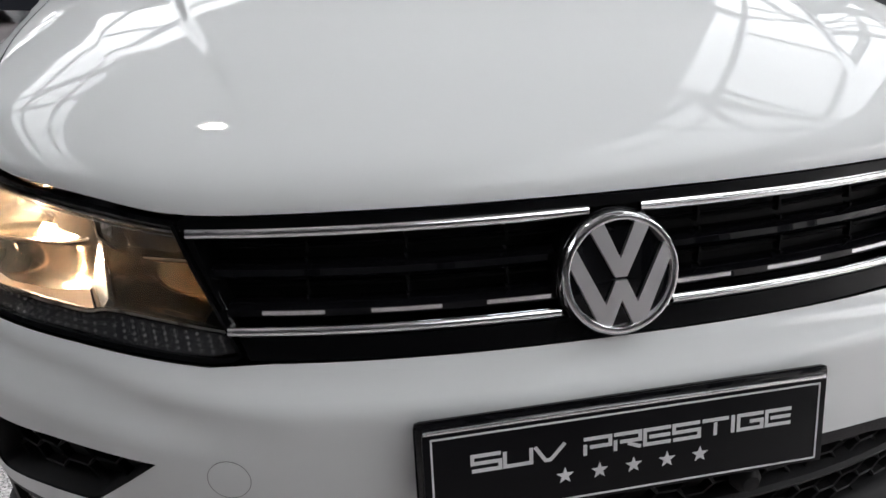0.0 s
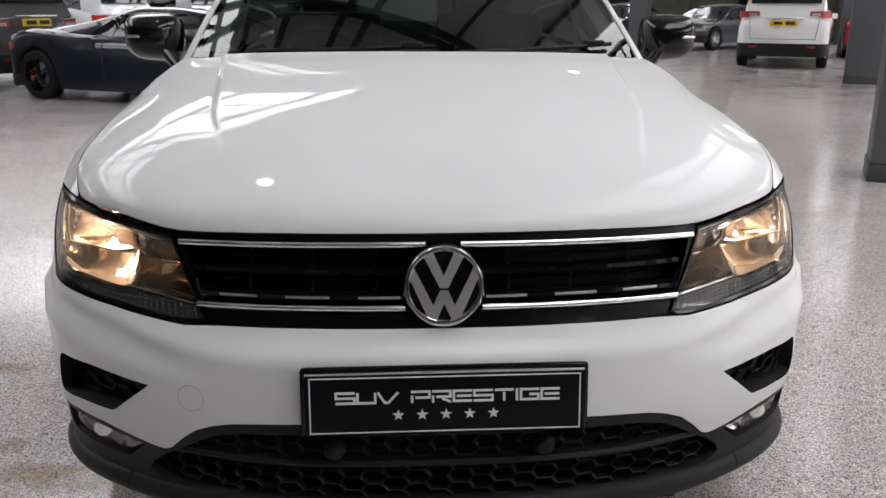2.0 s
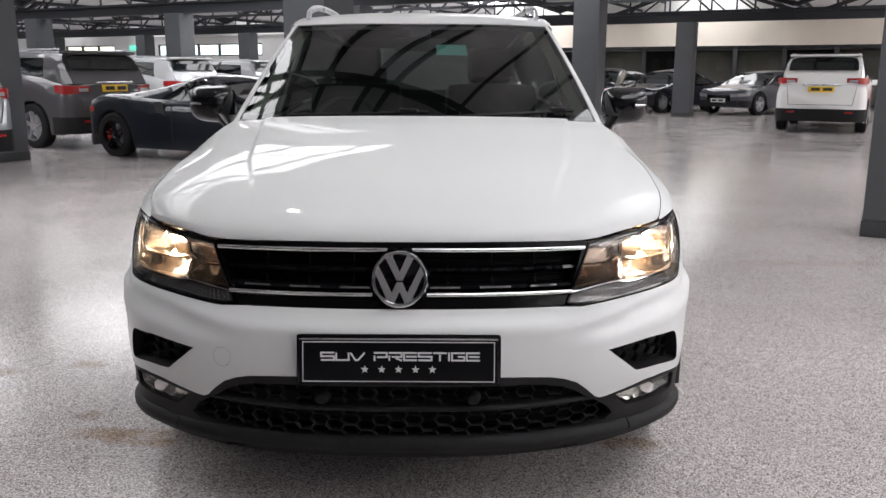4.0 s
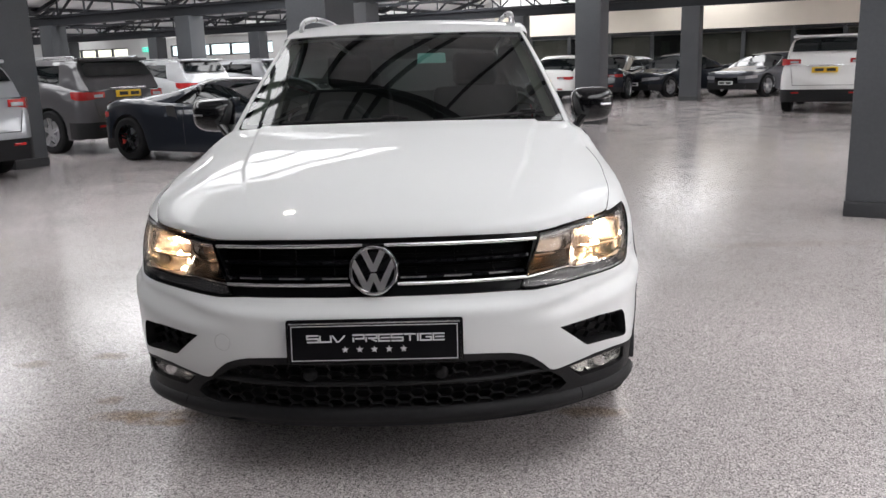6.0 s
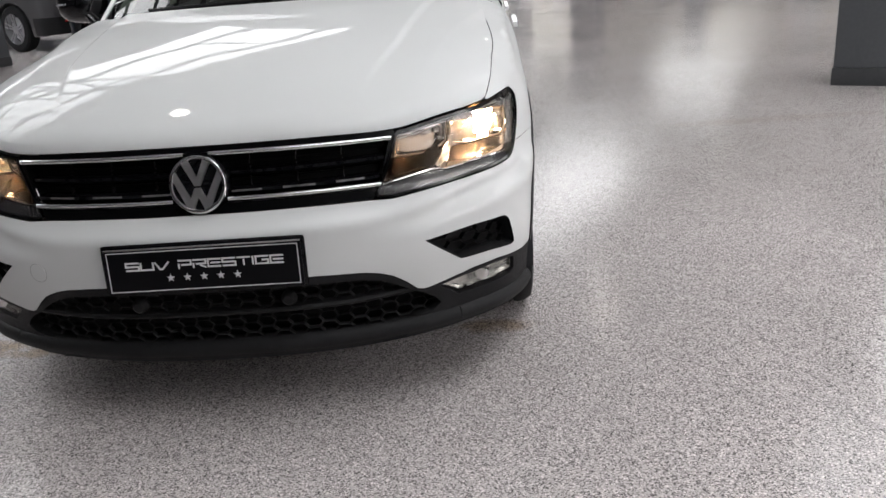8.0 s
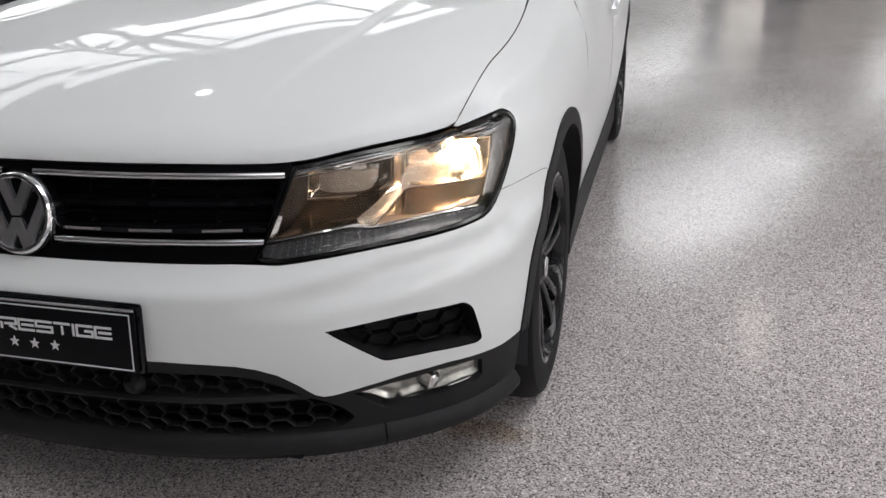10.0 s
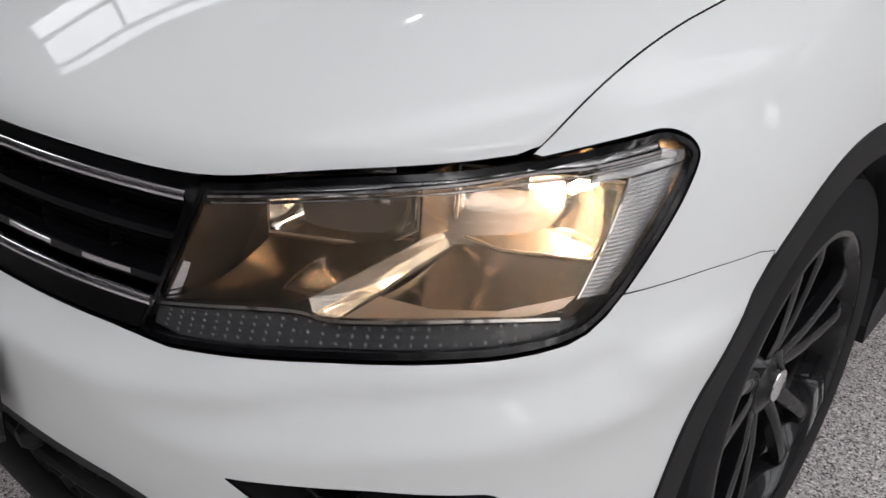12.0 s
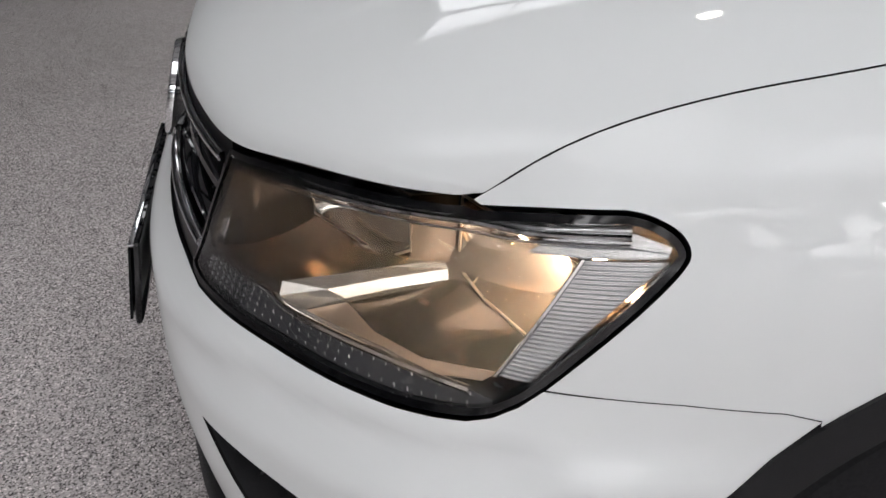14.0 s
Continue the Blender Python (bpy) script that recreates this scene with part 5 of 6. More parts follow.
# beams on the column rows and trusses across the gables
for i in range(-2, 3):
    bm = bmesh.new()
    m = hall_pose(P0 + i * BAY_P, (Q_MIN + Q_MAX) / 2, COL_TOP + .14)
    for w, h, z in ((.24, .03, -.125), (.24, .03, .125), (.05, .24, 0)):
        box(bm, (Q_MAX - Q_MIN - .1, w, h), m @ pose(0, 0, z))
    tagged(part("roof_beam", bm, STEEL_DARK, smooth=False), "dark steel roof beam on the columns", "beam", "roof beams", "structure")
for i in range(1, 12):
    p = P_MIN + i * 4.8
    for k in range(-2, 7):
        c = RIDGE_Q + k * GABLE
        lo = COL_TOP + .42
        bm = bmesh.new()
        a, b = c - GABLE / 2, c + GABLE / 2
        for q0, q1 in ((a, c - .7), (c + .7, b)):
            bar(bm, hall(p, q0, roof_z(q0 + 1e-6) - .16), hall(p, q1, roof_z(q1) - .16), .11, .13)
        bar(bm, hall(p, c - .7, TOP - .16), hall(p, c + .7, TOP - .16), .10, .10)
        bar(bm, hall(p, a, lo), hall(p, b, lo), .08, .08)
        for f in (-2.6, -1.3, 0, 1.3, 2.6):
            bar(bm, hall(p, c + f, lo), hall(p, c + f, roof_z(c + f) - .16), .05, .05)
        for f0, f1 in ((-2.6, -1.3), (-1.3, 0), (1.3, 0), (2.6, 1.3)):
            bar(bm, hall(p, c + f0, lo), hall(p, c + f1, roof_z(c + f1) - .16), .06, .06)
        tagged(part("roof_truss", bm, STEEL_DARK, smooth=False), "dark steel roof truss with struts", "truss", "roof trusses", "structure")


# walls
def wall(name, p0, q0, p1, q1, z0, z1, mat, label, thick=.2):
    a, b = hall(p0, q0, (z0 + z1) / 2), hall(p1, q1, (z0 + z1) / 2)
    bm = bmesh.new()
    bar(bm, a, b, thick, z1 - z0)
    return tagged(part(name, bm, mat, smooth=False), label, "wall", kind="structure")


wall("wall_side_1", P_MIN, Q_MIN, P_MAX, Q_MIN, 0, 4.8, WALL_WHITE, "plain white painted hall wall")
wall("wall_side_2", P_MIN, Q_MAX, P_MAX, Q_MAX, 0, 4.8, WALL_WHITE, "plain white painted hall wall")
wall("wall_front", P_MIN, Q_MIN, P_MIN, Q_MAX, 0, 4.8, WALL_WHITE, "plain white painted hall wall")

# back wall: office glazing under a cream fascia on one side, white wall with high windows on the other
SPLIT = 15.0
wall("wall_back_1", WALL_P, Q_MIN, WALL_P, SPLIT, 3.46, 4.8, WALL_WHITE, "white painted upper back wall")
wall("fascia", WALL_P - .08, Q_MIN, WALL_P - .08, SPLIT, 2.36, 3.46, CREAM, "cream fascia over the office glazing", .35)
wall("lintel", WALL_P, Q_MIN, WALL_P, SPLIT, 2.30, 2.36, DARK_FRAME, "dark lintel over the office glazing", .3)
wall("office_back_wall", WALL_P + 4, Q_MIN, WALL_P + 4, SPLIT, 0, 2.36, material("dim_office_wall", (.34, .32, .29), .8, stain=.15, scale=10), "dim office wall behind the glazing")
wall("office_ceiling", WALL_P + 2.1, Q_MIN, WALL_P + 2.1, SPLIT, 2.36, 2.42, DARK_FRAME, "dark office ceiling", 3.9)
BLIND = material("cream_blind", (.72, .65, .54), .8, stain=.05, scale=20)


def glazing(q, w, blind):
    g = thing("window_1", hall_pose(WALL_P, q), "dark framed office window" + (" with a cream blind drawn behind it" if blind else " looking into a dim office"), "window", "office windows", "structure")
    for x, z, a, b in ((-w / 2 + .04, 1.13, .08, 2.30), (w / 2 - .04, 1.15, .08, 2.30), (0, .05, w - .16, .10), (0, 2.26, w - .16, .08)):
        bm = bmesh.new()
        box(bm, (a, .12, b), pose(x, 0, z), .006)
        part("frame", bm, DARK_FRAME, g)
    bm = bmesh.new()
    box(bm, (w - .16, .012, 2.08), pose(0, .02, 1.14))
    part("pane", bm, OFFICE_GLASS, g, "clear office pane").visible_shadow = False
    if blind:
        bm = bmesh.new()
        box(bm, (w - .2, .03, 2.0), pose(0, .20, 1.18), .004)
        part("blind", bm, BLIND, g, "cream drawn blind")
    return g


q, k = Q_MIN + .9, 0
while q < SPLIT:
    glazing(q, 1.8, k % 5 in (1, 3, 4))
    q += 1.8
    k += 1
wall("wall_back_2", WALL_P, SPLIT, WALL_P, Q_MAX, 0, 2.14, WALL_WHITE, "white painted lower back wall")
wall("wall_back_3", WALL_P, SPLIT, WALL_P, Q_MAX, 2.78, 4.8, WALL_WHITE, "white painted upper back wall")
for a, b in ((SPLIT, 28.0), (35.5, 39.0), (46.0, Q_MAX)):
    wall("wall_pier", WALL_P, a, WALL_P, b, 2.14, 2.78, WALL_WHITE, "white painted wall between high windows")
for a, b in ((28.0, 35.5), (39.0, 46.0)):
    n = 5
    for i in range(n):
        qq = a + (b - a) * (i + .5) / n
        g = thing("window_2", hall_pose(WALL_P, qq, 2.14), "high strip window with a dark frame and daylight behind", "window", "high strip windows", "structure")
        w = (b - a) / n
        for x, z, ww, hh in ((-w / 2 + .03, .32, .06, .64), (w / 2 - .03, .32, .06, .64), (0, .03, w - .12, .06), (0, .61, w - .12, .06)):
            bm = bmesh.new()
            box(bm, (ww, .1, hh), pose(x, 0, z))
            part("frame", bm, DARK_FRAME, g)
# backdrop of trees and daylight outside the high windows
bm = bmesh.new()
sheet(bm, [[hall(WALL_P + 12, q, z) for z in (-1, 3.2)] for q in (24, 50)])
tagged(part("backdrop", bm, material("hazy_daylight", (.12, .17, .14), .9, grain=.5, stain=.4, scale=3, emit=(.72, .95, 1.0), power=.85), smooth=False), "hazy daylight and greenery outside the high windows", "distance", kind="structure")
EXIT_GREEN = material("green_exit_sign", (.02, .35, .22), .4, emit=(.03, .55, .38), power=.9)
ex = thing("exit_sign", hall_pose(WALL_P - .16, 37.4, 2.5), "small green illuminated exit sign on the white wall", "sign")
bm = bmesh.new()
box(bm, (.50, .05, .24), pose(0, 0, .12), .01)
part("panel", bm, EXIT_GREEN, ex)
for x in (-.12, .10):
    bm = bmesh.new()
    box(bm, (.13, .01, .12), pose(x, -.03, .12))
    part("symbol", bm, WALL_WHITE, ex)
dr = thing("door_1", hall_pose(WALL_P - .12, 37.4), "dark grey door under the exit sign", "door", "", "structure")
bm = bmesh.new()
box(bm, (1.0, .08, 2.06), pose(0, 0, 1.03), .008)
part("leaf", bm, COLUMN_GREY, dr)
bm = bmesh.new()
box(bm, (.14, .06, .03), pose(.36, -.06, 1.0), .008)
part("door_handle", bm, SATIN, dr)
# white pipe run along the wall
bm = bmesh.new()
tube(bm, [hall(WALL_P - .2, 24, 3.2), hall(WALL_P - .2, 35.6, 3.2), hall(WALL_P - .2, 35.8, 3.0), hall(WALL_P - .2, 35.8, .05)], .07, 10)
tagged(part("wall_pipe", bm, WALL_WHITE), "white painted pipe along the back wall", "pipe")

# small round lamps hung under the trusses
LAMP_GLOW = material("lit_lamp_disc", (1, 1, 1), .5, emit=(1, .95, .86), power=40)


def ceiling_lamp():
    t = thing("ceiling_lamp", hall_pose(0, 0), "small round lit lamp hung under the roof truss", "lamp", "hall lamps")
    bm = bmesh.new()
    lathe(bm, [(.03, .21), (.04, .18), (.07, .04), (.08, 0), (.07, 0), (.065, .03)], 24, "Z")
    part("shade", bm, SATIN, t)
    bm = bmesh.new()
    lathe(bm, [(.0005, .02), (.065, .02)], 24, "Z")
    part("disc", bm, LAMP_GLOW, t)
    bm = bmesh.new()
    tube(bm, [(0, 0, .20), (0, 0, .24)], .008, 6)
    part("rod", bm, STEEL_DARK, t)
    return t


lamp0 = ceiling_lamp()
lamp0.matrix_world = hall_pose(.95, 1.65, 3.30)
for i in range(0, 5):
    for j in range(-2, 5):
        if (i, j) != (0, 0):
            copy_thing(lamp0, hall_pose(.95 + i * 7.0, 1.65 + j * GABLE, 3.30))

# ---- parked cars ----
YELLOW = material("yellow_plate", (.80, .52, .03), .4, stain=.05, scale=60)
PLATE_WHITE = material("white_plate", (.7, .7, .7), .4, stain=.05, scale=60)
INK = material("plate_ink", (.02, .02, .02), .5)
CAR_GLASS = material("dark_car_glass", (.006, .008, .009), .06, coat=.5, stain=.1, scale=30, spec=.2)
HEAD_LENS = material("car_head_lens", (.45, .46, .48), .12, .4, .8, stain=.1, scale=60)
CALIPER = material("red_caliper", (.45, .03, .02), .4)


def paint(name, c, metal=.3, coat=1):
    return material(name, c, .38, metal, coat, .03, stain=.05, scale=30, spec=0)


def road_wheel(t, x, y, r, sd, rim_mat, red=False):
    bm = bmesh.new()
    w = .11
    lathe(bm, [(r * .66, -w), (r * .9, -w), (r * .98, -w * .8), (r, -w * .4), (r, w * .4), (r * .98, w * .8), (r * .9, w), (r * .66, w)], 36, "X", pose(x, y, r))
    ty = part("wheel", bm, RUBBER, t, "road wheel")
    bm = bmesh.new()
    lathe(bm, [(r * .70, sd * w * .98), (r * .66, sd * w), (r * .62, sd * w * .6), (r * .60, 0)], 36, "X", pose(x, y, r))
    lathe(bm, [(.001, sd * w * .9), (.06, sd * w * .8), (.07, 0)], 14, "X", pose(x, y, r))
    for k in range(5):
        m = pose(x, y, r) @ pose(0, 0, 0, 72 * k)
        for d in (-.022, .022):
            bar(bm, m @ Vector((sd * w * .7, d * .6, .03)), m @ Vector((sd * w * .86, d * 1.6, r * .66)), .026, .022, m.to_3x3() @ Vector((1, 0, 0)))
    part("rim", bm, rim_mat, ty)
    bm = bmesh.new()
    lathe(bm, [(.001, sd * .02), (r * .5, sd * .02), (r * .5, 0)], 24, "X", pose(x, y, r))
    part("brake_disc", bm, SATIN, ty)
    if red:
        bm = bmesh.new()
        box(bm, (.05, .07, .16), pose(x + sd * .05, y + r * .42, r), .01)
        part("caliper", bm, CALIPER, ty, "red brake caliper")


def parked_car(name, m, label, coat, L=4.4, W=1.82, kind="suv", H=1.68, front=True, rear_plate=True, rim_mat=None, wheel_r=.35, red=False, low=PLASTIC, tail=None):
    """A car with its nose at y=0 and its tail at y=L."""
    t = thing(name, m, label, "car", "parked cars")
    w = W / 2
    if kind == "suv":
        deck = cubic([0, .06, .35, 1.15, L - .2, L], [.72, .84, .94, 1.06, 1.08, 1.04])
        belt0, belt1, roof0, roof1, base0, base1 = 1.03, 1.08, 1.95, L - .34, 1.15, L - .05
    elif kind == "coupe":
        deck = cubic([0, .08, .5, 1.1, 2.0, 3.2, L - .3, L], [.50, .62, .70, .80, .88, .92, .92, .84])
        belt0, belt1, roof0, roof1, base0, base1 = .84, .90, 1.80, 2.55, 1.0, L - .50
    else:
        deck = cubic([0, .06, .4, 1.2, 2.2, L - .6, L - .1, L], [.60, .70, .80, .92, .95, .97, .98, .92])
        belt0, belt1, roof0, roof1, base0, base1 = .92, .97, 2.0, L - 1.3, 1.2, L - .45
    wid = cubic([0, .12, .45, 1.0, L / 2, L - .9, L - .35, L - .08, L], [w * .72, w * .86, w * .97, w, w, w, w * .97, w * (.90 if kind != "coupe" else .84), w * (.80 if kind != "coupe" else .68)])
    z0 = .24 if kind != "coupe" else .16
    ends = lambda y: .30 * max(0, 1 - y / .22) ** 2 + .28 * max(0, 1 - (L - y) / .22) ** 2
    ys = np.concatenate([np.linspace(0, .4, 8)[:-1], np.linspace(.4, L - .4, 40), np.linspace(L - .4, L, 8)[1:]])
    axles = (.86 if kind != "coupe" else .9, L - (.92 if kind != "coupe" else .70))
    bm = bmesh.new()
    rows = []
    for y in ys:
        ww, top = float(wid(y)), float(deck(y))
        lo = z0 + ends(y) * .35
        for ax in axles:
            d = abs(y - ax)
            if d < wheel_r + .05:
                lo = max(lo, wheel_r + math.sqrt((wheel_r + .05) ** 2 - d * d))
        mid = lo + (top - lo) * .45
        half = [(ww * .985, lo), (ww, mid), (ww * .995, lo + (top - lo) * .70), (ww * .955, lo + (top - lo) * .90), (ww * .88, top - .012), (ww * .55, top + .012), (0, top + .022)]
        rows.append([Vector((-x, y, z)) for x, z in half] + [Vector((x, y, z)) for x, z in half[-2::-1]])
    sheet(bm, rows)
    bm.verts.ensure_lookup_table()
    n = len(rows[0])
    bm.faces.new(bm.verts[:n])
    bm.faces.new(bm.verts[-n:][::-1])
    bmesh.ops.recalc_face_normals(bm, faces=bm.faces)
    part("body", bm, coat, t, sharp=50)
    # cabin
    bm = bmesh.new()
    cab = []
    nst = 24
    for i in range(nst):
        k = i / (nst - 1)
        yb = base0 + (base1 - base0) * k
        yr = roof0 + (roof1 - roof0) * k
        zr = H - .05 - .09 * (2 * k - 1) ** 2 * (1 if kind != "suv" else .5)
        zb = belt0 + (belt1 - belt0) * k - .02
        wb, wr = float(wid(yb)) * .90, w * (.72 if kind != "suv" else .76)
        low_, top_ = Vector((wb, yb, zb)), Vector((wr, yr, zr))
        mid_ = low_.lerp(top_, .48) + Vector((.025, 0, 0))
        cab.append([low_, mid_, low_.lerp(top_, .86) + Vector((.012, 0, 0)), top_ + Vector((-.02, 0, 0)), Vector((wr * .8, yr, zr + .035)), Vector((0, yr, zr + .05))])
    full = [r + [Vector((-v.x, v.y, v.z)) for v in r[-2::-1]] for r in cab]
    for sl in (slice(0, 3), slice(-3, None)):
        gl = bmesh.new()
        sheet(gl, [r[sl] for r in full])
        part("side_window", gl, CAR_GLASS, t, "dark side window")
    for nm, r, mt in (("windscreen", full[0], CAR_GLASS), ("tailgate", full[-1], coat) if kind == "suv" else ("rear_glass", full[-1], CAR_GLASS)):
        gl = bmesh.new()
        gl.faces.new([gl.verts.new(v) for v in r])
        part(nm, gl, mt, t)
    sheet(bm, [[v + Vector((0, 0, .006)) for v in r[2:-2]] for r in full])
    part("roof", bm, coat, t, sharp=60)
    pill = [0, .02, .44, .47, .84, 1.0] if kind == "suv" else [0, .03, .50, .53, .62, 1.0] if kind == "coupe" else [0, .03, .50, .53, .90, 1.0]
    for a in range(0, 6, 2):
        for sd in (1, -1):
            bm = bmesh.new()
            i0, i1 = int(pill[a] * (nst - 1)), max(int(pill[a + 1] * (nst - 1)), int(pill[a] * (nst - 1)) + 1)
            sheet(bm, [[Vector((sd * (v.x + .006), v.y, v.z)) for v in cab[i][:4]] for i in range(i0, min(i1, nst - 1) + 1)])
            part("pillar", bm, coat if a != 2 else GLOSS_BLACK, t)
    for ax in axles:
        for sd in (1, -1):
            road_wheel(t, sd * (w - .115), ax, wheel_r, sd, rim_mat or RIM_SILVER, red and ax > 2)
            bm = bmesh.new()
            sheet(bm, [[Vector((sd * x, ax - (wheel_r + .045) * math.cos(a), wheel_r + (wheel_r + .045) * math.sin(a))) for x in (w - .30, w - .02)] for a in np.linspace(0, math.pi, 16)])
            part("arch", bm, INTERIOR, t)
    def round_end(rear, reach, inner, out):
        """Half the plan outline at one end, from the flank to the middle."""
        e, d = (L, -1) if rear else (0, 1)
        pts = [(float(wid(e + d * k)) * .985 + out, e + d * k) for k in np.linspace(reach, .012, 7)]
        return pts + [(x, e - d * (out + .004)) for x in np.linspace(w * .76, inner, 5)]

    def band(bm, path, lo, hi, depth=.02):
        n_ = len(path) - 1
        sheet(bm, [[Vector((x, y, lo(i / n_) + (hi(i / n_) - lo(i / n_)) * v)) for v in (0, .5, 1)] for i, (x, y) in enumerate(path)])

    for rear, hh in ((False, .20), (True, .27 if kind == "suv" else .15)):
        bm = bmesh.new()
        half_ = round_end(rear, .42, .01, .016)
        band(bm, half_ + [(-x, y) for x, y in half_[::-1]], lambda k: z0 + .02, lambda k: z0 + .02 + hh)
        bmesh.ops.recalc_face_normals(bm, faces=bm.faces)
        part("bumper", bm, low, t, "dark lower bumper")
    hl_z = float(deck(.1)) - .13
    tl_z, pl_z = tail or ((float(deck(L)) - .06, float(deck(L)) - .08) if kind == "suv" else (float(deck(L)) - .14, float(deck(L)) - .24))
    for sd in (1, -1):
        flip_ = lambda path: [(x * sd, y) for x, y in path]
        bm = bmesh.new()
        band(bm, flip_(round_end(False, .34, w * .46, .012)), lambda k: hl_z - .01 - .05 * k, lambda k: hl_z + .075 - .03 * k)
        part("headlight", bm, HEAD_LENS, t, "clear headlamp")
        bm = bmesh.new()
        hh = .075 if kind == "suv" else .05
        band(bm, flip_(round_end(True, .30, w * .52, .012)), lambda k: tl_z - hh * (.5 + .5 * math.sin(math.pi * min(k * 1.3, 1))), lambda k: tl_z + hh * (1 - .25 * k))
        tl = part("tail_lamp", bm, RED_LENS, t, "red tail lamp")
        bm = bmesh.new()
        box(bm, (.17, .012, .05), pose(sd * w * .66, L + .018, tl_z - .005), .004)
        part("reversing_light", bm, HEAD_LENS, tl)
        bm = bmesh.new()
        box(bm, (.16, .02, .035), pose(sd * w * .62, L + .026, z0 + .22), .006)
        part("reflector", bm, RED_LENS, t)
        bm = bmesh.new()
        box(bm, (.15, .10, .13), pose(sd * (w + .05), base0 + .42, belt0 + .05), .04, 3)
        part("door_mirror", bm, coat, t)
    bm = bmesh.new()
    box(bm, (w * .95, .05, .26), pose(0, .015, hl_z - .12, 6), .03)
    part("grille", bm, GLOSS_BLACK, t, "dark grille")
    for y, d, mt, z in ((-.03, -1, PLATE_WHITE, z0 + .22), (L + .02, 1, YELLOW, pl_z)):
        bm = bmesh.new()
        box(bm, (.52, .02, .115), pose(0, y + .0, z), .004)
        pl = part("number_plate", bm, mt, t, "number plate with dark bars")
        for x in (-.13, .11):
            bm = bmesh.new()
            box(bm, (.18, .006, .06), pose(x, y + d * .011, z))
            part("bar", bm, INK, pl)
    if kind == "suv":
        bm = bmesh.new()
        box(bm, (w * 1.5, .16, .05), pose(0, roof1 + .02, H - .035, 8), .02)
        part("spoiler", bm, coat, t)
        bm = bmesh.new()
        rr = full[-1][1:-1]
        mc = sum(rr, Vector()) / len(rr)
        bm.faces.new([bm.verts.new(mc + Vector(((v.x - mc.x) * .93, (v.y - mc.y) * .86 + .040, (v.z - mc.z) * .86))) for v in rr])
        part("rear_window", bm, CAR_GLASS, t, "dark rear window")
        for sd in (1, -1):
            bm = bmesh.new()
            tube(bm, [(sd * w * .70, y, H + .015) for y in np.linspace(roof0 + .1, roof1 - .1, 8)], .016, 8)
            part("roof_rail", bm, SATIN, t)
        bm = bmesh.new()
        box(bm, (w * .8, .03, .03), pose(0, L + .02, pl_z + .095), .008)
        part("chrome_bar", bm, CHROME, t)
        bm = bmesh.new()
        for p_, q_ in (((-w * .68, .62), (w * .68, .62)), ((-w * .68, .62), (-w * .74, tl_z - .09)), ((w * .68, .62), (w * .74, tl_z - .09))):
            bar(bm, Vector((p_[0], L + .002, p_[1])), Vector((q_[0], L + .002, q_[1])), .008, .008)
        part("tailgate_gap", bm, INK, t)
    # door gaps along the flanks
    for sd in (1, -1):
        for y in ((1.28, 2.32, L - 1.05) if kind != "coupe" else (1.35, 2.50)):
            z_lo, z_hi = z0 + .12, float(deck(y)) - .03
            bm = bmesh.new()
            tube(bm, [(sd * (float(wid(y)) * fx + .001), y, z_lo + (z_hi - z_lo) * k) for k, fx in ((0, .988), (.45, 1.0), (.70, .996), (.90, .96))], .004, 5)
            part("door_gap", bm, INK, t)
        if kind == "coupe":
            bm = bmesh.new()
            sheet(bm, [[Vector((sd * (w * 1.0 + .004), y + .10 * k, .42 + .42 * k)) for k in (0, .5, 1)] for y in (2.56, 2.74)])
            part("side_intake", bm, INK, t, "dark side intake")
    return t


def heading(x, y, direction):
    """A pose whose local +y (towards the tail) points along direction, at the nose."""
    a = math.atan2(-direction.x, direction.y)
    return pose(x, y, 0, 0, 0, math.degrees(a))


def by_tail(x, y, direction, L):
    """The same, given the middle of the tail."""
    return heading(x - direction.x * L, y - direction.y * L, direction)


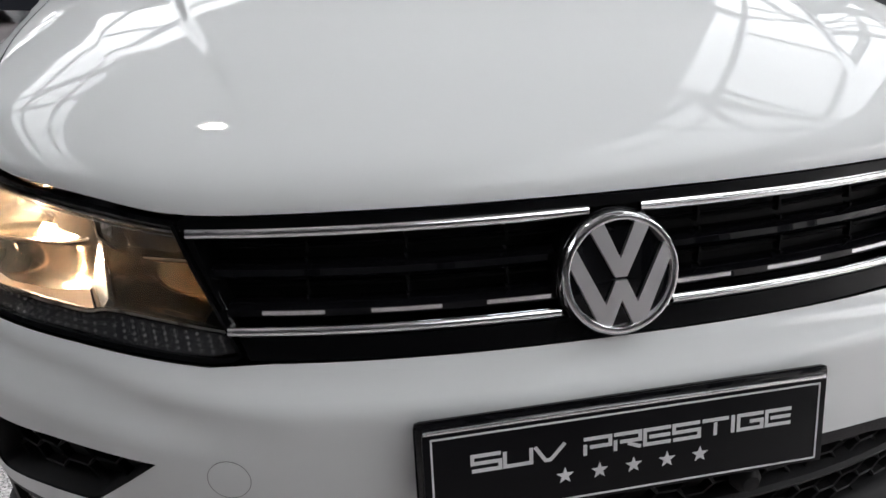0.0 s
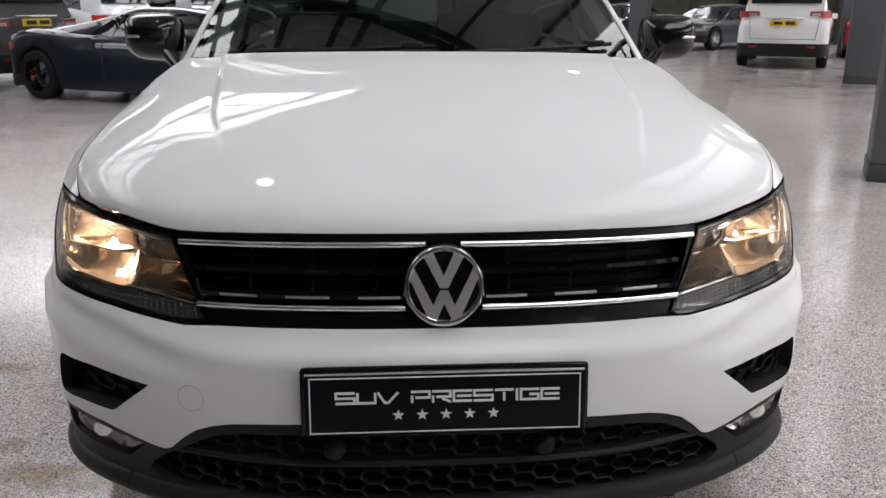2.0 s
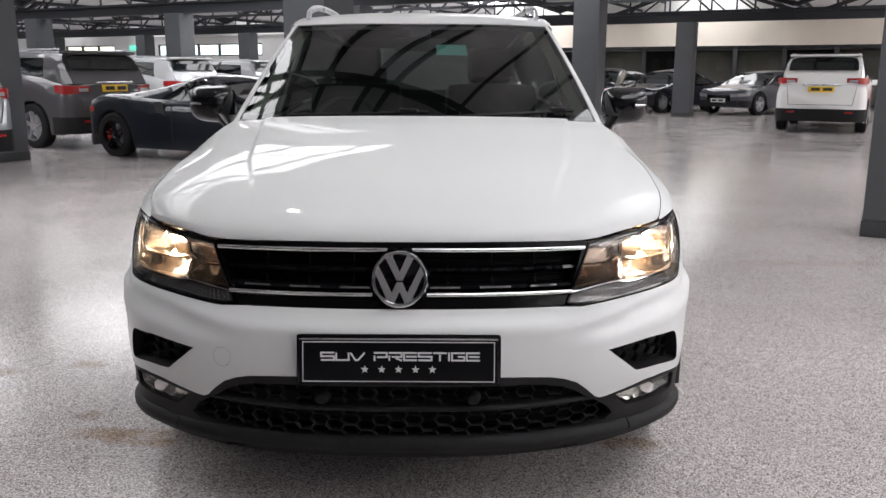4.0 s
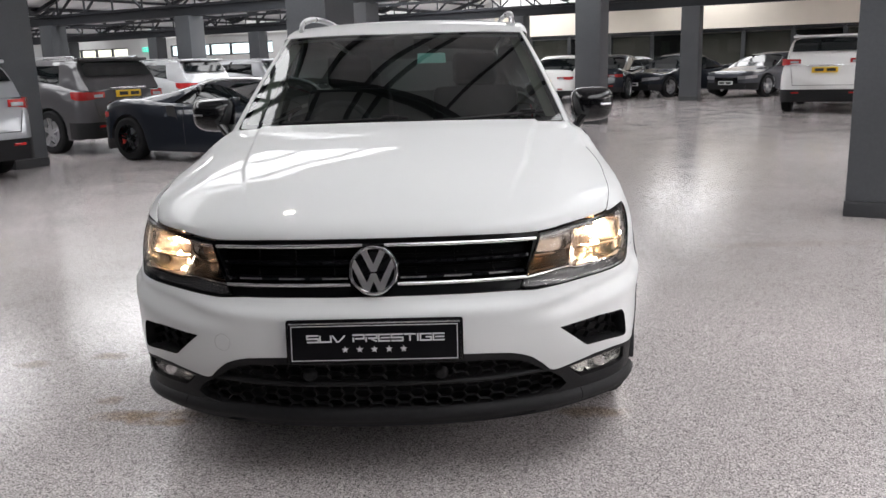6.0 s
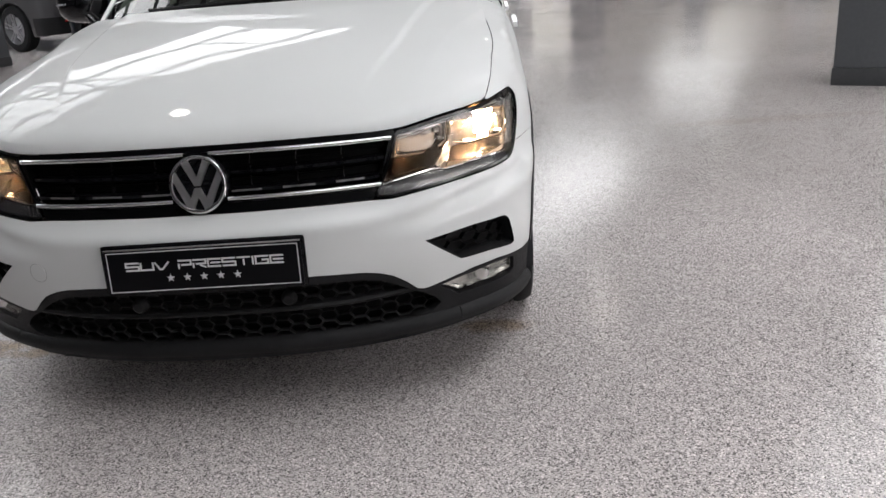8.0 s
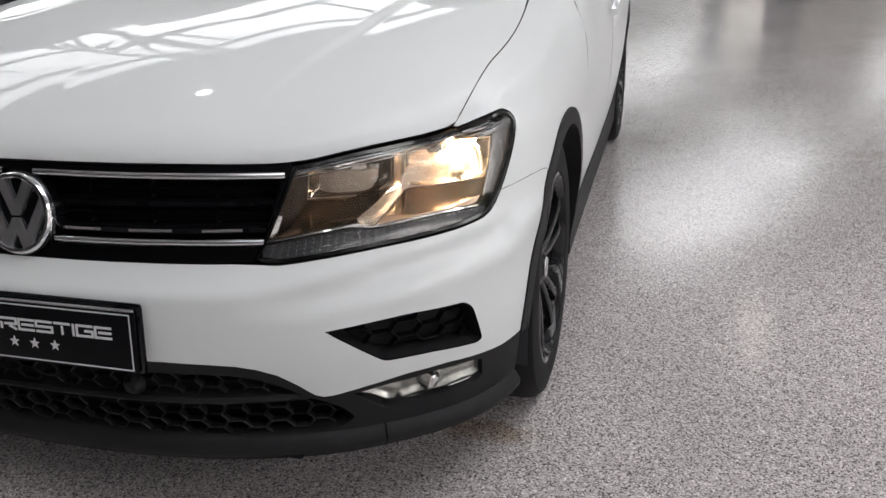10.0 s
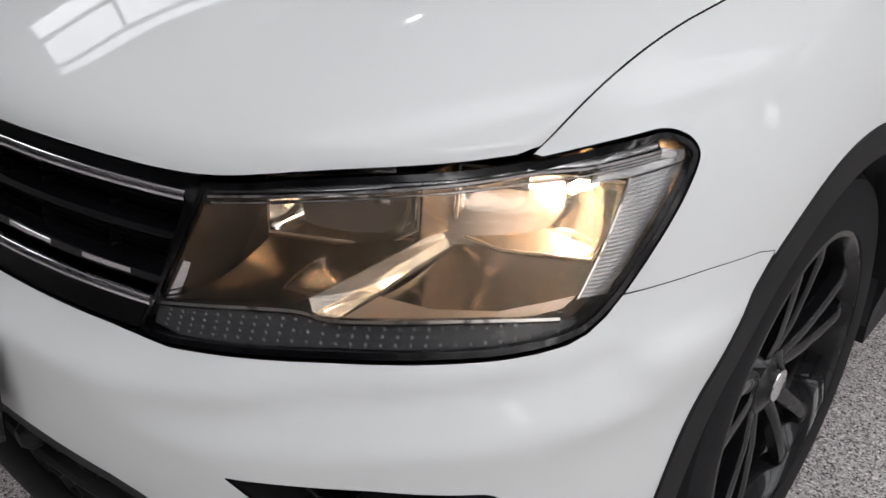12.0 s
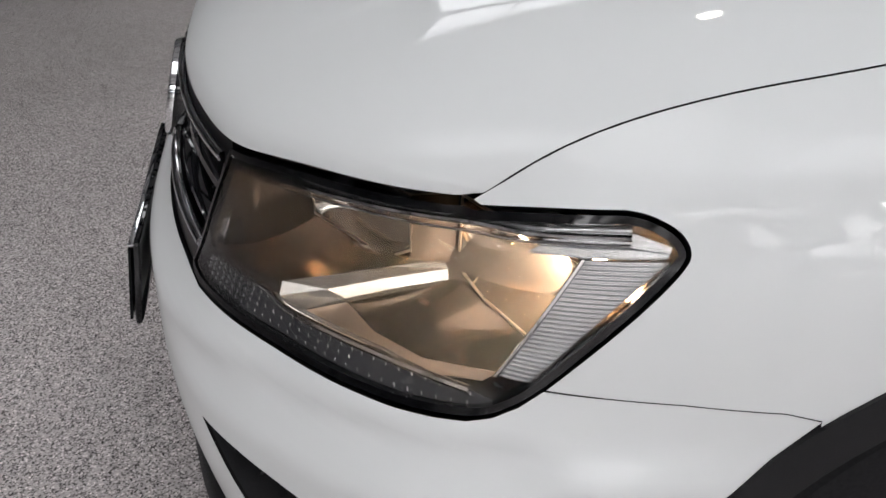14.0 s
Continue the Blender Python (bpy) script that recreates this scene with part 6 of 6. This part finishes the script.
GREY_PAINT, BLACK_PAINT, SILVER_PAINT, RED_PAINT = paint("grey_metallic", (.075, .078, .09)), paint("near_black_metallic", (.017, .020, .027), .35, .8), paint("silver_metallic", (.42, .43, .45), .6), paint("bright_red", (.45, .02, .02), 0)
WARM_GREY = paint("warm_grey_metallic", (.085, .083, .088), .35, .8)
WHITE_CAR = paint("parked_white", (.72, .72, .71), 0)
T_DIR = Vector((.80, .60, 0))
parked_car("grey_suv", by_tail(-5.49, 12.09, -B_DIR, 4.6), "warm grey metallic SUV parked beside a column", WARM_GREY, 4.6, 1.9, "suv", 1.60, rim_mat=RIM_SILVER, wheel_r=.37, tail=(.97, .99))
parked_car("dark_sports_car", heading(-1.13, 9.43, B_DIR), "dark blue-black low sports car with red brake calipers", BLACK_PAINT, 4.42, 1.90, "coupe", 1.22, rim_mat=RIM_BLACK, wheel_r=.33, red=True)
# white car whose dimmer light is put into a greyer paint
parked_car("white_suv", by_tail(-5.96, 18.69, -B_DIR, 4.7), "white SUV with dark windows, its paint greyed for dimmer light", paint("white_in_dim_light", (.40, .41, .42), .2), 4.7, 1.9, "suv", 1.62)
parked_car("pale_suv", by_tail(-5.16, 23.91, -B_DIR, 4.5), "pale silver SUV parked further back", SILVER_PAINT, 4.5, 1.85, "suv", 1.62)
parked_car("silver_car", by_tail(-5.78, 7.87, -B_DIR, 4.4), "silver hatchback parked beside a column", SILVER_PAINT, 4.4, 1.82, "suv", 1.55)
parked_car("white_crossover", by_tail(8.25, 16.12, -A_DIR, 4.64), "white crossover with red tail lamps and dark lower bumper", WHITE_CAR, 4.64, 1.88, "suv", 1.70, tail=(1.13, .95))
parked_car("red_car", by_tail(12.19, 18.93, -A_DIR, 4.3), "bright red car parked in the row", RED_PAINT, 4.3, 1.8, "saloon", 1.42)
parked_car("grey_coupe", heading(8.74, 24.39, T_DIR), "dark grey metallic coupe with silver wheels", GREY_PAINT, 4.67, 1.85, "saloon", 1.40)
parked_car("dark_hatchback", heading(6.08, 25.80, T_DIR), "near-black hatchback with silver wheels", BLACK_PAINT, 4.3, 1.8, "saloon", 1.43)
parked_car("silver_coupe", heading(4.82, 28.78, T_DIR), "silver coupe parked by the offices", SILVER_PAINT, 4.5, 1.82, "saloon", 1.38)
parked_car("black_estate", by_tail(4.67, 25.02, -A_DIR, 4.5), "black estate car showing its tail", BLACK_PAINT, 4.5, 1.82, "saloon", 1.45)
parked_car("white_hatchback", by_tail(2.86, 23.44, -A_DIR, 4.2), "white hatchback showing its tail", WHITE_CAR, 4.2, 1.78, "saloon", 1.46)
